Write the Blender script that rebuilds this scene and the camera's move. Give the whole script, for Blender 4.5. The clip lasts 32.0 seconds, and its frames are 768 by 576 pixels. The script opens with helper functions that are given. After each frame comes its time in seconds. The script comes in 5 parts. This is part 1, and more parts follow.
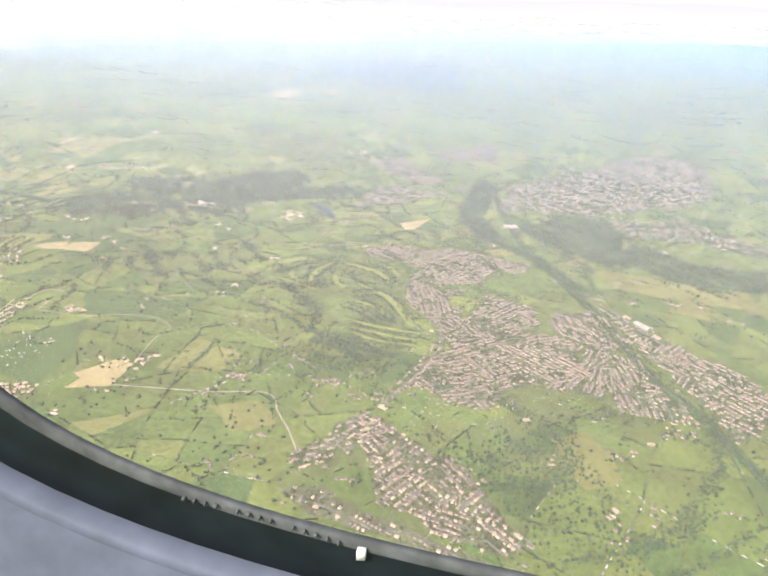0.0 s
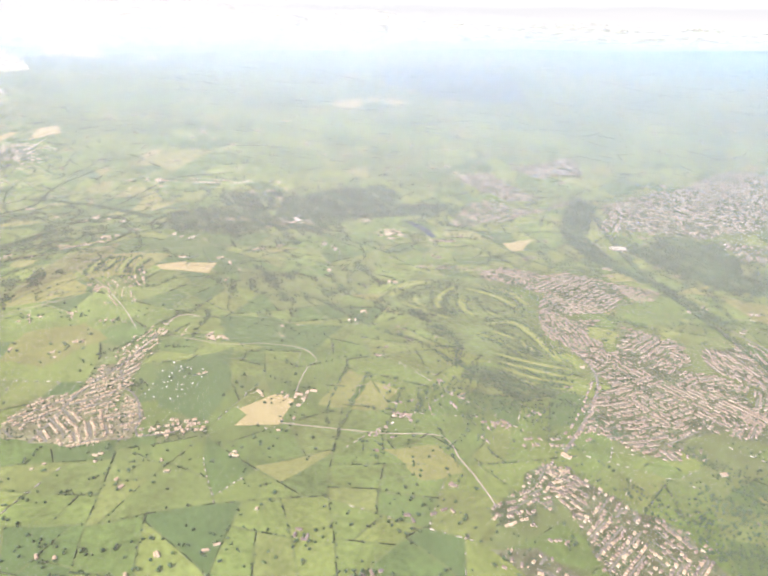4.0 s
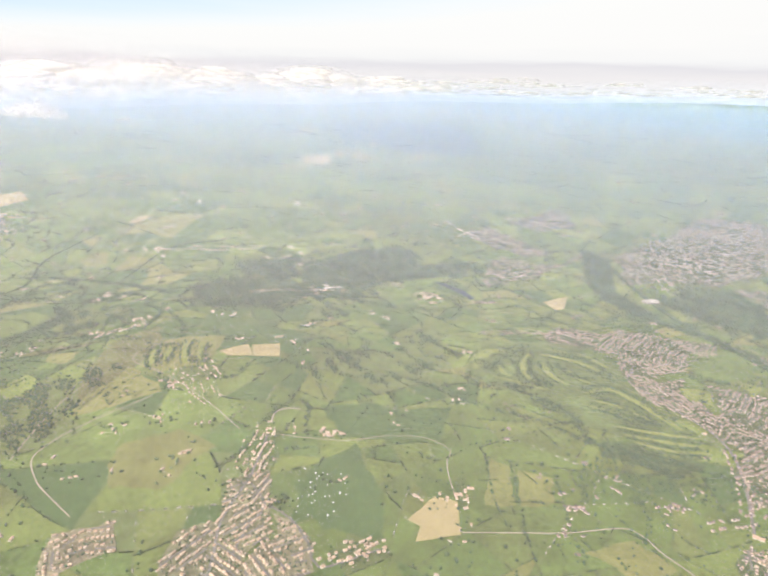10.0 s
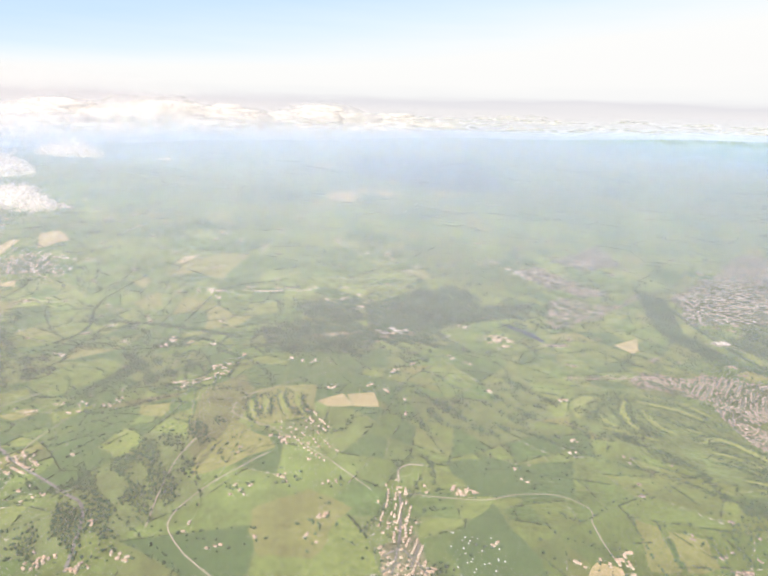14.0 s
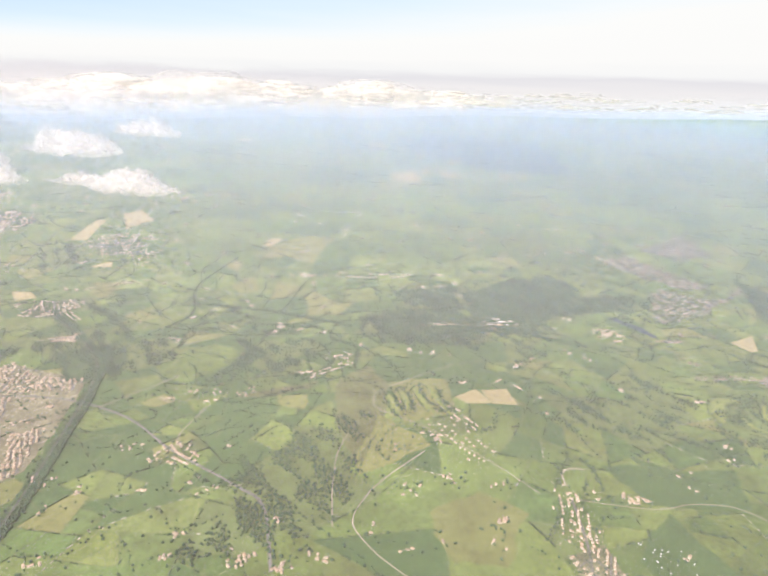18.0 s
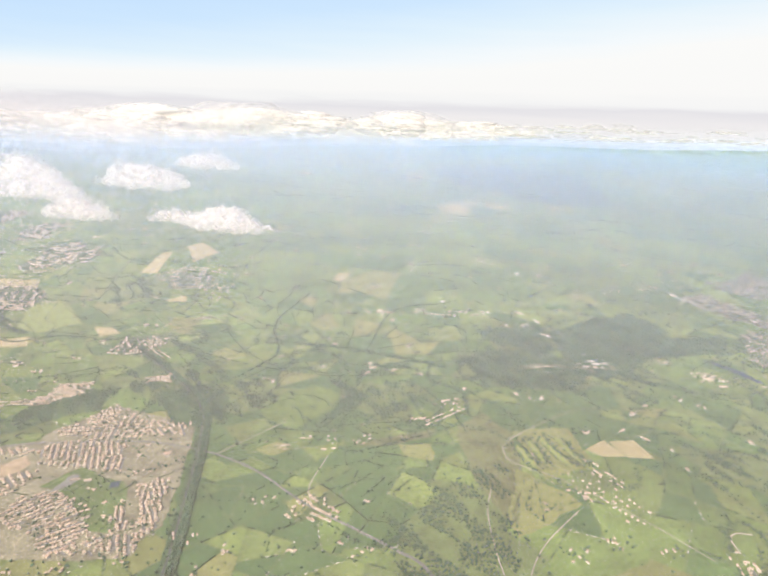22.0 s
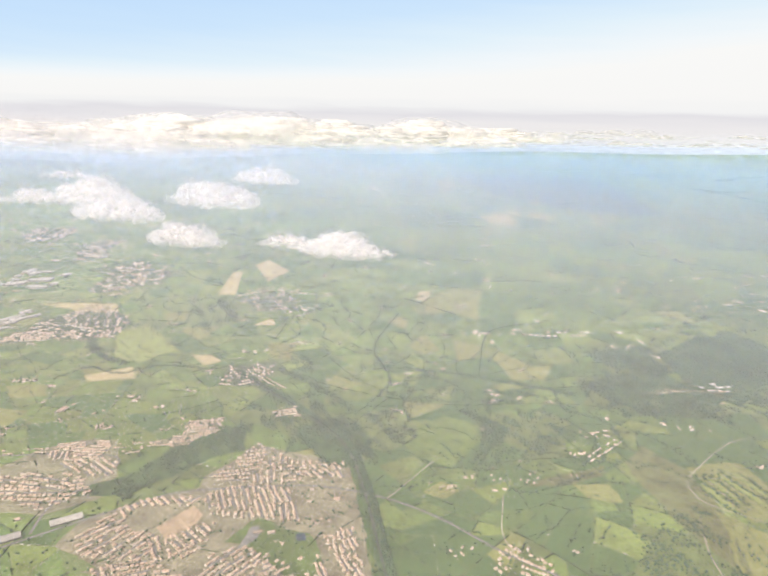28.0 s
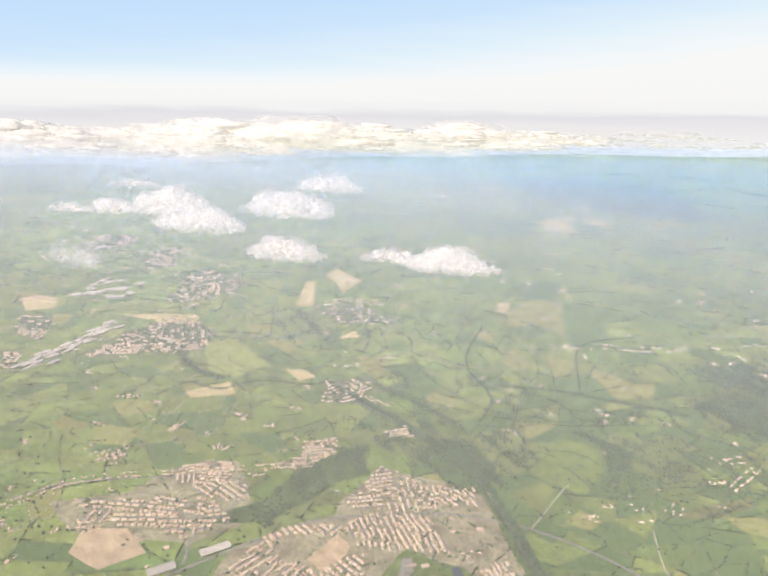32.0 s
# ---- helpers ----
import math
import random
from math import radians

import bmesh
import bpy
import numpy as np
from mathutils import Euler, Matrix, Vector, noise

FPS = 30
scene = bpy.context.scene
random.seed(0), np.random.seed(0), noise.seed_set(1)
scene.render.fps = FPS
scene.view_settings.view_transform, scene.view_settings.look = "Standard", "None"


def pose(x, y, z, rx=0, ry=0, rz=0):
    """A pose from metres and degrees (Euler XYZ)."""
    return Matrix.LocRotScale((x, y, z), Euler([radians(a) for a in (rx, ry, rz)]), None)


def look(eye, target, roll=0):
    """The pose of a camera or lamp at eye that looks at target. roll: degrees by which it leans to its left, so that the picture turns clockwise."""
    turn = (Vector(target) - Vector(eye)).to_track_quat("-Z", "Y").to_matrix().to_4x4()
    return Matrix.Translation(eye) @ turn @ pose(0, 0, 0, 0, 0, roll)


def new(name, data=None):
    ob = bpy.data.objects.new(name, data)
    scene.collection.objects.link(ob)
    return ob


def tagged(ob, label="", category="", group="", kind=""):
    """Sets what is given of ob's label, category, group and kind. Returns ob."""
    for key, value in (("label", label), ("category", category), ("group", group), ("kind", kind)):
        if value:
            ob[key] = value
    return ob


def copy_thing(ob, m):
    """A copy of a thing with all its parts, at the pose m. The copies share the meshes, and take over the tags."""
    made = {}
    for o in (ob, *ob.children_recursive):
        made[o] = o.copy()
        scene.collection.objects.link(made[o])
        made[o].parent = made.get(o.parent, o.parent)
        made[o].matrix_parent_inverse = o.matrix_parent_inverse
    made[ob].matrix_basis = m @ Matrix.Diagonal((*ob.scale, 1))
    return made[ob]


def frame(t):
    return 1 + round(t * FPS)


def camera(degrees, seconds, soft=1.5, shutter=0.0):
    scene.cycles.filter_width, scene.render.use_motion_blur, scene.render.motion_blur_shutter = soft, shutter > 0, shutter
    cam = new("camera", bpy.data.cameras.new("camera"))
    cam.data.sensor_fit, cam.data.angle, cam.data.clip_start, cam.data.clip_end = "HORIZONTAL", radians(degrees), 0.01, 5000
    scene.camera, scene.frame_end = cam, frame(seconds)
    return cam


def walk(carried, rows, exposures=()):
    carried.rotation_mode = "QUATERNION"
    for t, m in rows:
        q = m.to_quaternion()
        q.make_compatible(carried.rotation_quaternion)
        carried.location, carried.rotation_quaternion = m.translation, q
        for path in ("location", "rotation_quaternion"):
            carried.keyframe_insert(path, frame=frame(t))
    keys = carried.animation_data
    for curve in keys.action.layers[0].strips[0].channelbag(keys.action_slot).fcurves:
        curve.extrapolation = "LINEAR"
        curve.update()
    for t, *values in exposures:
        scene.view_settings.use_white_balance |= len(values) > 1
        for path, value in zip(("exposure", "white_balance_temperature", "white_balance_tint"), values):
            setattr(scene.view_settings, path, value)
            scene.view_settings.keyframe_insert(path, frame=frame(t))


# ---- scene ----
cam = camera(68.1, 32.0, soft=1.8)
METRES, EYE, TILT, LEAN, TURN = 1000.0, 258.0, -22.9, -3.4, 12.0
ROWS = [
    (0.0, 0.0, 0.0, 0.0, -0.0, 0.0, -0.0),
    (0.5, -0.0146, 0.0022, 0.0029, 0.28, -0.38, -0.11),
    (1.0, -0.0292, 0.0044, 0.006, 1.02, -0.46, -0.45),
    (1.5, -0.0437, 0.0066, 0.0091, 2.01, -0.99, -0.88),
    (2.0, -0.0582, 0.0088, 0.0121, 2.54, -1.35, -1.09),
    (2.5, -0.0729, 0.0109, 0.0151, 2.94, -1.56, -1.23),
    (4.5, -0.132, 0.0195, 0.0287, 2.21, 3.1, -0.81),
    (5.0, -0.1471, 0.0216, 0.0321, -0.83, 8.89, 0.59),
    (5.5, -0.1619, 0.0241, 0.0355, -6.66, 8.6, 3.33),
    (6.0, -0.1769, 0.0259, 0.0387, -9.57, 8.92, 4.82),
    (6.5, -0.1918, 0.0283, 0.0421, -8.94, 11.49, 4.39),
    (7.0, -0.2067, 0.0303, 0.0454, -8.38, 10.68, 4.1),
    (7.5, -0.2215, 0.0326, 0.0485, -6.84, 8.06, 3.38),
    (8.0, -0.2359, 0.0345, 0.0514, -5.17, 5.29, 2.62),
    (8.5, -0.2508, 0.0366, 0.0546, -4.47, 5.57, 2.31),
    (9.0, -0.2657, 0.0388, 0.0578, -4.32, 5.94, 2.23),
    (9.5, -0.2807, 0.0409, 0.0609, -4.76, 5.23, 2.46),
    (10.0, -0.2956, 0.0431, 0.0641, -4.52, 4.69, 2.41),
    (10.5, -0.3105, 0.0453, 0.0671, -4.36, 4.35, 2.36),
    (11.0, -0.3255, 0.0476, 0.0703, -4.26, 4.09, 2.32),
    (11.5, -0.3404, 0.0498, 0.0735, -4.44, 3.97, 2.41),
    (12.0, -0.3554, 0.0521, 0.0767, -4.72, 3.64, 2.56),
    (12.5, -0.3703, 0.0543, 0.0798, -5.36, 4.04, 2.88),
    (13.0, -0.3855, 0.0566, 0.0827, -5.85, 7.28, 3.06),
    (13.5, -0.4006, 0.0592, 0.0859, -5.78, 8.23, 2.92),
    (14.0, -0.4156, 0.0615, 0.089, -5.33, 7.8, 2.65),
    (14.5, -0.4308, 0.0637, 0.0923, -5.09, 7.73, 2.48),
    (16.5, -0.4917, 0.0724, 0.1046, -4.11, 7.09, 1.87),
    (17.0, -0.507, 0.0747, 0.1077, -3.81, 6.87, 1.67),
    (17.5, -0.5222, 0.0769, 0.1107, -3.26, 5.97, 1.38),
    (18.0, -0.5373, 0.0792, 0.114, -2.76, 5.56, 1.18),
    (18.5, -0.5525, 0.0814, 0.1171, -2.59, 5.41, 1.09),
    (19.0, -0.5679, 0.0836, 0.1201, -2.35, 5.29, 0.94),
    (19.5, -0.5831, 0.086, 0.1233, -2.2, 5.87, 0.88),
    (20.0, -0.5984, 0.0882, 0.1264, -1.8, 8.5, 0.66),
    (20.5, -0.6139, 0.0906, 0.1298, -1.59, 9.86, 0.5),
    (21.0, -0.6294, 0.0928, 0.133, -1.78, 9.46, 0.53),
    (21.5, -0.6447, 0.0951, 0.1358, -1.76, 8.81, 0.54),
    (22.0, -0.66, 0.0974, 0.139, -1.7, 8.14, 0.52),
    (22.5, -0.6752, 0.0995, 0.1426, -1.56, 7.78, 0.47),
    (23.0, -0.6906, 0.1019, 0.1455, -1.52, 7.74, 0.46),
    (23.5, -0.7061, 0.104, 0.1487, -1.55, 7.86, 0.51),
    (24.0, -0.7216, 0.1064, 0.152, -1.62, 7.83, 0.55),
    (24.5, -0.7365, 0.1086, 0.1551, -1.66, 7.74, 0.61),
    (25.0, -0.7519, 0.1108, 0.1584, -1.6, 7.7, 0.64),
    (25.5, -0.7673, 0.1131, 0.1617, -1.55, 7.66, 0.67),
    (27.5, -0.8291, 0.1216, 0.1745, -2.25, 7.65, 1.3),
    (28.0, -0.8445, 0.1237, 0.1779, -2.28, 8.46, 1.34),
    (28.5, -0.8598, 0.126, 0.181, -2.22, 7.99, 1.41),
    (29.0, -0.8755, 0.1281, 0.1846, -2.31, 8.4, 1.49),
    (29.5, -0.8909, 0.1304, 0.1877, -2.33, 8.02, 1.57),
    (30.0, -0.9063, 0.1325, 0.1913, -2.25, 8.16, 1.57),
    (30.5, -0.9221, 0.1348, 0.1946, -0.81, 9.76, 0.88),
    (31.0, -0.9375, 0.1371, 0.198, 0.82, 10.63, 0.1),
    (31.5, -0.953, 0.1393, 0.2014, 0.13, 10.62, 0.47),
    (32.0, -0.9685, 0.1414, 0.2045, -0.58, 8.56, 0.85),
]
walk(cam, [(t, pose(0, 0, EYE, TILT, LEAN, TURN) @ pose(METRES * x, METRES * y, METRES * z, 90 + pitch, roll, yaw)) for t, x, y, z, yaw, pitch, roll in ROWS],
     [(0.0, 0.6), (2.5, 0.58), (5.0, 0.58), (5.5, 0.46), (6.0, 0.37), (18.0, 0.35), (22.0, 0.32), (32.0, 0.29)])

# ---- sky, sun and exposure ----
EXPOSURE = 0.32
SUN_AZ, SUN_EL = 218.0, 40.0          # compass bearing of the sun from +Y, clockwise; its height
scene.view_settings.exposure = EXPOSURE
scene.cycles.transparent_max_bounces = 40
world = bpy.data.worlds.new("sky")
scene.world = world
world.use_nodes = True
wn = world.node_tree.nodes
sky = wn.new("ShaderNodeTexSky")
sky.sky_type, sky.sun_disc = "NISHITA", False
sky.sun_elevation, sky.sun_rotation = radians(SUN_EL), radians(SUN_AZ)
sky.air_density, sky.dust_density = 1.0, 2.0
world.node_tree.links.new(sky.outputs[0], wn["Background"].inputs[0])
wn["Background"].inputs[1].default_value = 0.15
sun_data = bpy.data.lights.new("sun", "SUN")
sun_data.energy, sun_data.angle, sun_data.color = 4.0, radians(1.5), (1.0, 0.93, 0.8)
sun = new("sun", sun_data)
sx, sy = math.sin(radians(SUN_AZ)), math.cos(radians(SUN_AZ))
sun.matrix_world = look((sx * 300, sy * 300, 700), (sx * 300 - sx * math.cos(radians(SUN_EL)), sy * 300 - sy * math.cos(radians(SUN_EL)), 700 - math.sin(radians(SUN_EL))))

rng = np.random.default_rng(11)


# ---- materials ----
def nodes_of(name, rough=0.9):
    m = bpy.data.materials.new(name)
    m.use_nodes = True
    nt = m.node_tree
    b = nt.nodes["Principled BSDF"]
    b.inputs["Roughness"].default_value = rough
    b.inputs["Specular IOR Level"].default_value = 0.2
    return m, nt, b


def varied(name, colors, sizes=(40.0, 3.0), rough=0.9, mottling=0.35, bump=0.0):
    """A surface whose pieces differ: colours picked by object and by island, mottled at two scales."""
    m, nt, b = nodes_of(name, rough)
    N, L = nt.nodes, nt.links
    info, geo = N.new("ShaderNodeObjectInfo"), N.new("ShaderNodeNewGeometry")
    add = N.new("ShaderNodeMath")
    add.operation = "ADD"
    L.new(info.outputs["Random"], add.inputs[0])
    L.new(geo.outputs["Random Per Island"], add.inputs[1])
    fr = N.new("ShaderNodeMath")
    fr.operation = "FRACT"
    L.new(add.outputs[0], fr.inputs[0])
    ramp = N.new("ShaderNodeValToRGB")
    ramp.color_ramp.interpolation = "LINEAR"
    els = ramp.color_ramp.elements
    while len(els) < len(colors):
        els.new(0.5)
    for k, c in enumerate(colors):
        els[k].position = k / max(1, len(colors) - 1)
        els[k].color = (*c, 1)
    L.new(fr.outputs[0], ramp.inputs[0])
    pos = geo.outputs["Position"]
    last = ramp.outputs[0]
    for size in sizes:
        n = N.new("ShaderNodeTexNoise")
        n.inputs["Scale"].default_value = 1.0 / size
        n.inputs["Detail"].default_value = 4.0
        L.new(pos, n.inputs["Vector"])
        mr = N.new("ShaderNodeMapRange")
        mr.inputs["From Min"].default_value, mr.inputs["From Max"].default_value = 0.3, 0.7
        mr.inputs["To Min"].default_value, mr.inputs["To Max"].default_value = 1 - mottling, 1 + mottling
        L.new(n.outputs["Fac"], mr.inputs["Value"])
        mx = N.new("ShaderNodeVectorMath")
        mx.operation = "SCALE"
        L.new(last, mx.inputs[0])
        L.new(mr.outputs[0], mx.inputs["Scale"])
        last = mx.outputs[0]
    L.new(last, b.inputs["Base Color"])
    if bump:
        n = N.new("ShaderNodeTexNoise")
        n.inputs["Scale"].default_value = 1.0 / bump
        L.new(pos, n.inputs["Vector"])
        bp = N.new("ShaderNodeBump")
        bp.inputs["Strength"].default_value, bp.inputs["Distance"].default_value = 0.6, bump
        L.new(n.outputs["Fac"], bp.inputs["Height"])
        L.new(bp.outputs[0], b.inputs["Normal"])
    return m


M_ground = varied("rough_grass", [(0.145, 0.18, 0.065), (0.155, 0.185, 0.065)], (220.0, 16.0), mottling=0.2)
M_field = varied("pasture", [(0.115, 0.172, 0.05), (0.15, 0.202, 0.056), (0.19, 0.228, 0.063), (0.128, 0.184, 0.053), (0.185, 0.212, 0.066), (0.105, 0.165, 0.05)], (260.0, 30.0, 4.0), mottling=0.22)
M_crop = varied("deep_green_crop", [(0.092, 0.146, 0.05), (0.104, 0.157, 0.052)], (120.0, 25.0, 4.0), mottling=0.1)
M_rough = varied("golf_rough", [(0.125, 0.17, 0.058), (0.14, 0.18, 0.06)], (40.0, 6.0), mottling=0.25)
M_hay = varied("mown_hay", [(0.42, 0.335, 0.165), (0.44, 0.35, 0.175)], (20.0, 3.0), mottling=0.1)
M_soil = varied("bare_soil", [(0.46, 0.33, 0.2), (0.42, 0.31, 0.2)], (14.0, 2.0), mottling=0.24)
M_moor = varied("moor_grass", [(0.15, 0.165, 0.065), (0.17, 0.175, 0.07)], (60.0, 9.0), mottling=0.22)
M_ochre = varied("dry_grass", [(0.235, 0.23, 0.08), (0.215, 0.222, 0.074)], (50.0, 7.0), mottling=0.16)
M_fairway = varied("fairway_grass", [(0.24, 0.27, 0.08), (0.255, 0.28, 0.085)], (25.0, 3.0), mottling=0.12)
M_leaf = varied("foliage", [(0.055, 0.1, 0.058), (0.07, 0.118, 0.06), (0.095, 0.142, 0.062), (0.06, 0.106, 0.06)], (60.0, 1.2), mottling=0.3)
M_hedge = varied("hedge_foliage", [(0.06, 0.092, 0.04), (0.075, 0.105, 0.042)], (30.0, 1.5), mottling=0.3)
M_litter = varied("woodland_floor", [(0.075, 0.115, 0.048), (0.085, 0.122, 0.048)], (30.0, 4.0), mottling=0.3)
M_ballast = varied("track_ballast", [(0.1, 0.098, 0.09), (0.125, 0.118, 0.108)], (20.0, 2.0), mottling=0.2)
M_dark_hill = varied("dark_hill_cover", [(0.06, 0.098, 0.07), (0.072, 0.108, 0.075)], (150.0, 25.0), mottling=0.25)
M_bark = varied("bark", [(0.09, 0.07, 0.05), (0.12, 0.09, 0.06)], (1.0, 0.2))
M_street = varied("worn_asphalt", [(0.2, 0.187, 0.16), (0.235, 0.215, 0.182)], (30.0, 3.0), mottling=0.18)
M_lane = varied("pale_lane", [(0.44, 0.37, 0.27), (0.4, 0.34, 0.25)], (30.0, 3.0), mottling=0.2)
M_garden = varied("gardens_and_yards", [(0.115, 0.145, 0.066), (0.145, 0.15, 0.083)], (18.0, 3.0), mottling=0.35)
M_wall = varied("cream_render_and_stone_walls", [(0.56, 0.42, 0.29), (0.74, 0.62, 0.47), (0.82, 0.74, 0.6), (0.63, 0.5, 0.37), (0.77, 0.66, 0.51), (0.8, 0.71, 0.57)], (6.0, 0.8), mottling=0.1)
M_roof = varied("tile_and_stone_roofs", [(0.42, 0.3, 0.21), (0.56, 0.385, 0.265), (0.45, 0.33, 0.24), (0.62, 0.45, 0.315), (0.5, 0.39, 0.295)], (6.0, 0.7), rough=0.7, mottling=0.22)
M_brick = varied("brick_and_render_walls", [(0.46, 0.32, 0.25), (0.64, 0.5, 0.39), (0.77, 0.66, 0.54), (0.53, 0.38, 0.29), (0.68, 0.56, 0.44), (0.44, 0.32, 0.26)], (6.0, 0.8), mottling=0.12)
M_slate = varied("slate_roofs", [(0.16, 0.135, 0.13), (0.27, 0.19, 0.155), (0.18, 0.155, 0.145), (0.31, 0.22, 0.175), (0.22, 0.185, 0.17)], (6.0, 0.7), rough=0.7, mottling=0.2)
M_yard = varied("paved_yards_and_gardens", [(0.31, 0.25, 0.168), (0.21, 0.207, 0.112)], (22.0, 3.0), mottling=0.32)
M_shed = varied("pale_sheet_metal", [(0.46, 0.41, 0.34), (0.56, 0.5, 0.42), (0.36, 0.32, 0.27)], (8.0, 1.0), rough=0.8, mottling=0.12)
M_water = varied("reservoir_water", [(0.07, 0.09, 0.1), (0.07, 0.09, 0.1)], (60.0, 8.0), rough=0.15, mottling=0.1)
M_stone = varied("drystone", [(0.5, 0.45, 0.36), (0.62, 0.56, 0.46)], (6.0, 0.8), mottling=0.3)
M_bale = varied("bale_wrap", [(0.75, 0.74, 0.7), (0.8, 0.78, 0.74)], (2.0, 0.4), rough=0.4, mottling=0.1)
M_rubber = varied("black_rubber", [(0.009, 0.013, 0.017), (0.009, 0.013, 0.017)], (0.04, 0.012), rough=0.38, mottling=0.3)
M_lip = varied("lighter_grey_rubber", [(0.075, 0.08, 0.08), (0.075, 0.08, 0.08)], (0.03, 0.006), rough=0.6, mottling=0.3)
M_plastic = varied("grey_cabin_plastic", [(0.115, 0.13, 0.18), (0.115, 0.13, 0.18)], (0.05, 0.01), rough=0.5, mottling=0.12)


# ---- meshes ----
def raw(name, V, F, mat, smooth=False, mats=None, slots=None):
    """A mesh from numpy arrays; F holds triangles or quads of one kind."""
    V, F = np.asarray(V, np.float32), np.asarray(F, np.int32)
    me = bpy.data.meshes.new(name)
    k = F.shape[1]
    me.vertices.add(len(V))
    me.vertices.foreach_set("co", V.ravel())
    me.loops.add(F.size)
    me.loops.foreach_set("vertex_index", F.ravel())
    me.polygons.add(len(F))
    me.polygons.foreach_set("loop_start", np.arange(0, F.size, k, dtype=np.int32))
    me.polygons.foreach_set("loop_total", np.full(len(F), k, np.int32))
    for m in (slots or [mat]):
        me.materials.append(m)
    if mats is not None:
        me.polygons.foreach_set("material_index", np.asarray(mats, np.int32))
    if smooth:
        me.polygons.foreach_set("use_smooth", np.ones(len(F), bool))
    me.update(calc_edges=True)
    me.validate()
    return me


def part(name, me, parent=None, label="", kind=""):
    ob = new(name, me)
    if parent is not None:
        ob.parent = parent
    return tagged(ob, label, "", "", kind)


def ss(a, b, x):
    t = np.clip((np.asarray(x, float) - a) / (b - a), 0, 1)
    return t * t * (3 - 2 * t)


def far_rise(x, y):
    """The slopes that climb gently towards the horizon, a little higher in the north than in the west."""
    x, y = np.asarray(x, float), np.asarray(y, float)
    b = np.arctan2(x + 600, np.maximum(y, 1.0))
    top = np.maximum(312 + 4300 * (0.055 * np.sin(b) + 0.064 * np.cos(b) - 0.0615), 120)
    r = np.hypot(x + 600, y)
    d = np.clip((r - 1900) / 2400, 0, 1.0)
    return (0.3 * d + 0.7 * d ** 1.6) * (top - 92) * ss(-300, 600, y) - 130 * ss(4200, 4800, r)


def height(x, y):
    """The land: a low valley in the west, and slopes that climb to moors in the north."""
    x, y = np.asarray(x, float), np.asarray(y, float)
    h = -27 * ss(-620, -900, x) * (1 - ss(780, 1300, y)) - 22 * ss(-1350, -1800, x) * ss(900, 1200, y) * (1 - ss(1200, 2000, y))
    hill = 42 * np.exp(-((x + 250) / 420) ** 2 - ((y - 3050) / 400) ** 2)
    knoll = 9 * np.exp(-((x + 540) / 150) ** 2 - ((y - 530) / 110) ** 2) - 8 * np.exp(-((x + 420) / 200) ** 2 - ((y - 860) / 50) ** 2)
    swell = 9 * ss(1300, 2000, y) * np.sin(x / 260 + y / 420) * np.sin(y / 210 + 1)
    return h + 30 * ss(820, 1200, y) + 62 * ss(1100, 2100, y) + hill + knoll + swell + far_rise(x, y)


def inside(poly, x, y):
    if np.ndim(x) == 0:
        x, y, r = float(x), float(y), False
        ax, ay = poly[-1]
        for bx, by in poly:
            if (ay > y) != (by > y) and x < (bx - ax) * (y - ay) / (by - ay) + ax:
                r = not r
            ax, ay = bx, by
        return r
    x, y = np.asarray(x, float), np.asarray(y, float)
    r = np.zeros(x.shape, bool)
    for (ax, ay), (bx, by) in zip(poly, poly[1:] + poly[:1]):
        c = ((ay > y) != (by > y)) & (x < (bx - ax) * (y - ay) / ((by - ay) or 1e-9) + ax)
        r ^= c
    return r


def rough_outline(poly, step=9.0, amp=0.14, seed=0):
    """A polygon with its sides divided and made wavy and uneven."""
    out = []
    r = np.random.default_rng(seed + 5)
    cx, cy = sum(p[0] for p in poly) / len(poly), sum(p[1] for p in poly) / len(poly)
    p1, p2 = r.uniform(0, 6.28, 2)
    for (ax, ay), (bx, by) in zip(poly, poly[1:] + poly[:1]):
        n = max(1, int(math.hypot(bx - ax, by - ay) / step))
        for k in range(n):
            x, y = ax + (bx - ax) * k / n, ay + (by - ay) * k / n
            wave = amp * 2.2 * step * (0.6 * math.sin((x + 1.3 * y) / (2.6 * step) + p1) + 0.4 * math.sin((y - 0.8 * x) / (1.3 * step) + p2))
            d = math.hypot(x - cx, y - cy) or 1.0
            wave = max(-0.3 * d, wave)
            j = min(amp, 0.22) * step
            out.append((x + (x - cx) / d * wave + r.uniform(-j, j), y + (y - cy) / d * wave + r.uniform(-j, j)))
    return out


LAID = [0]


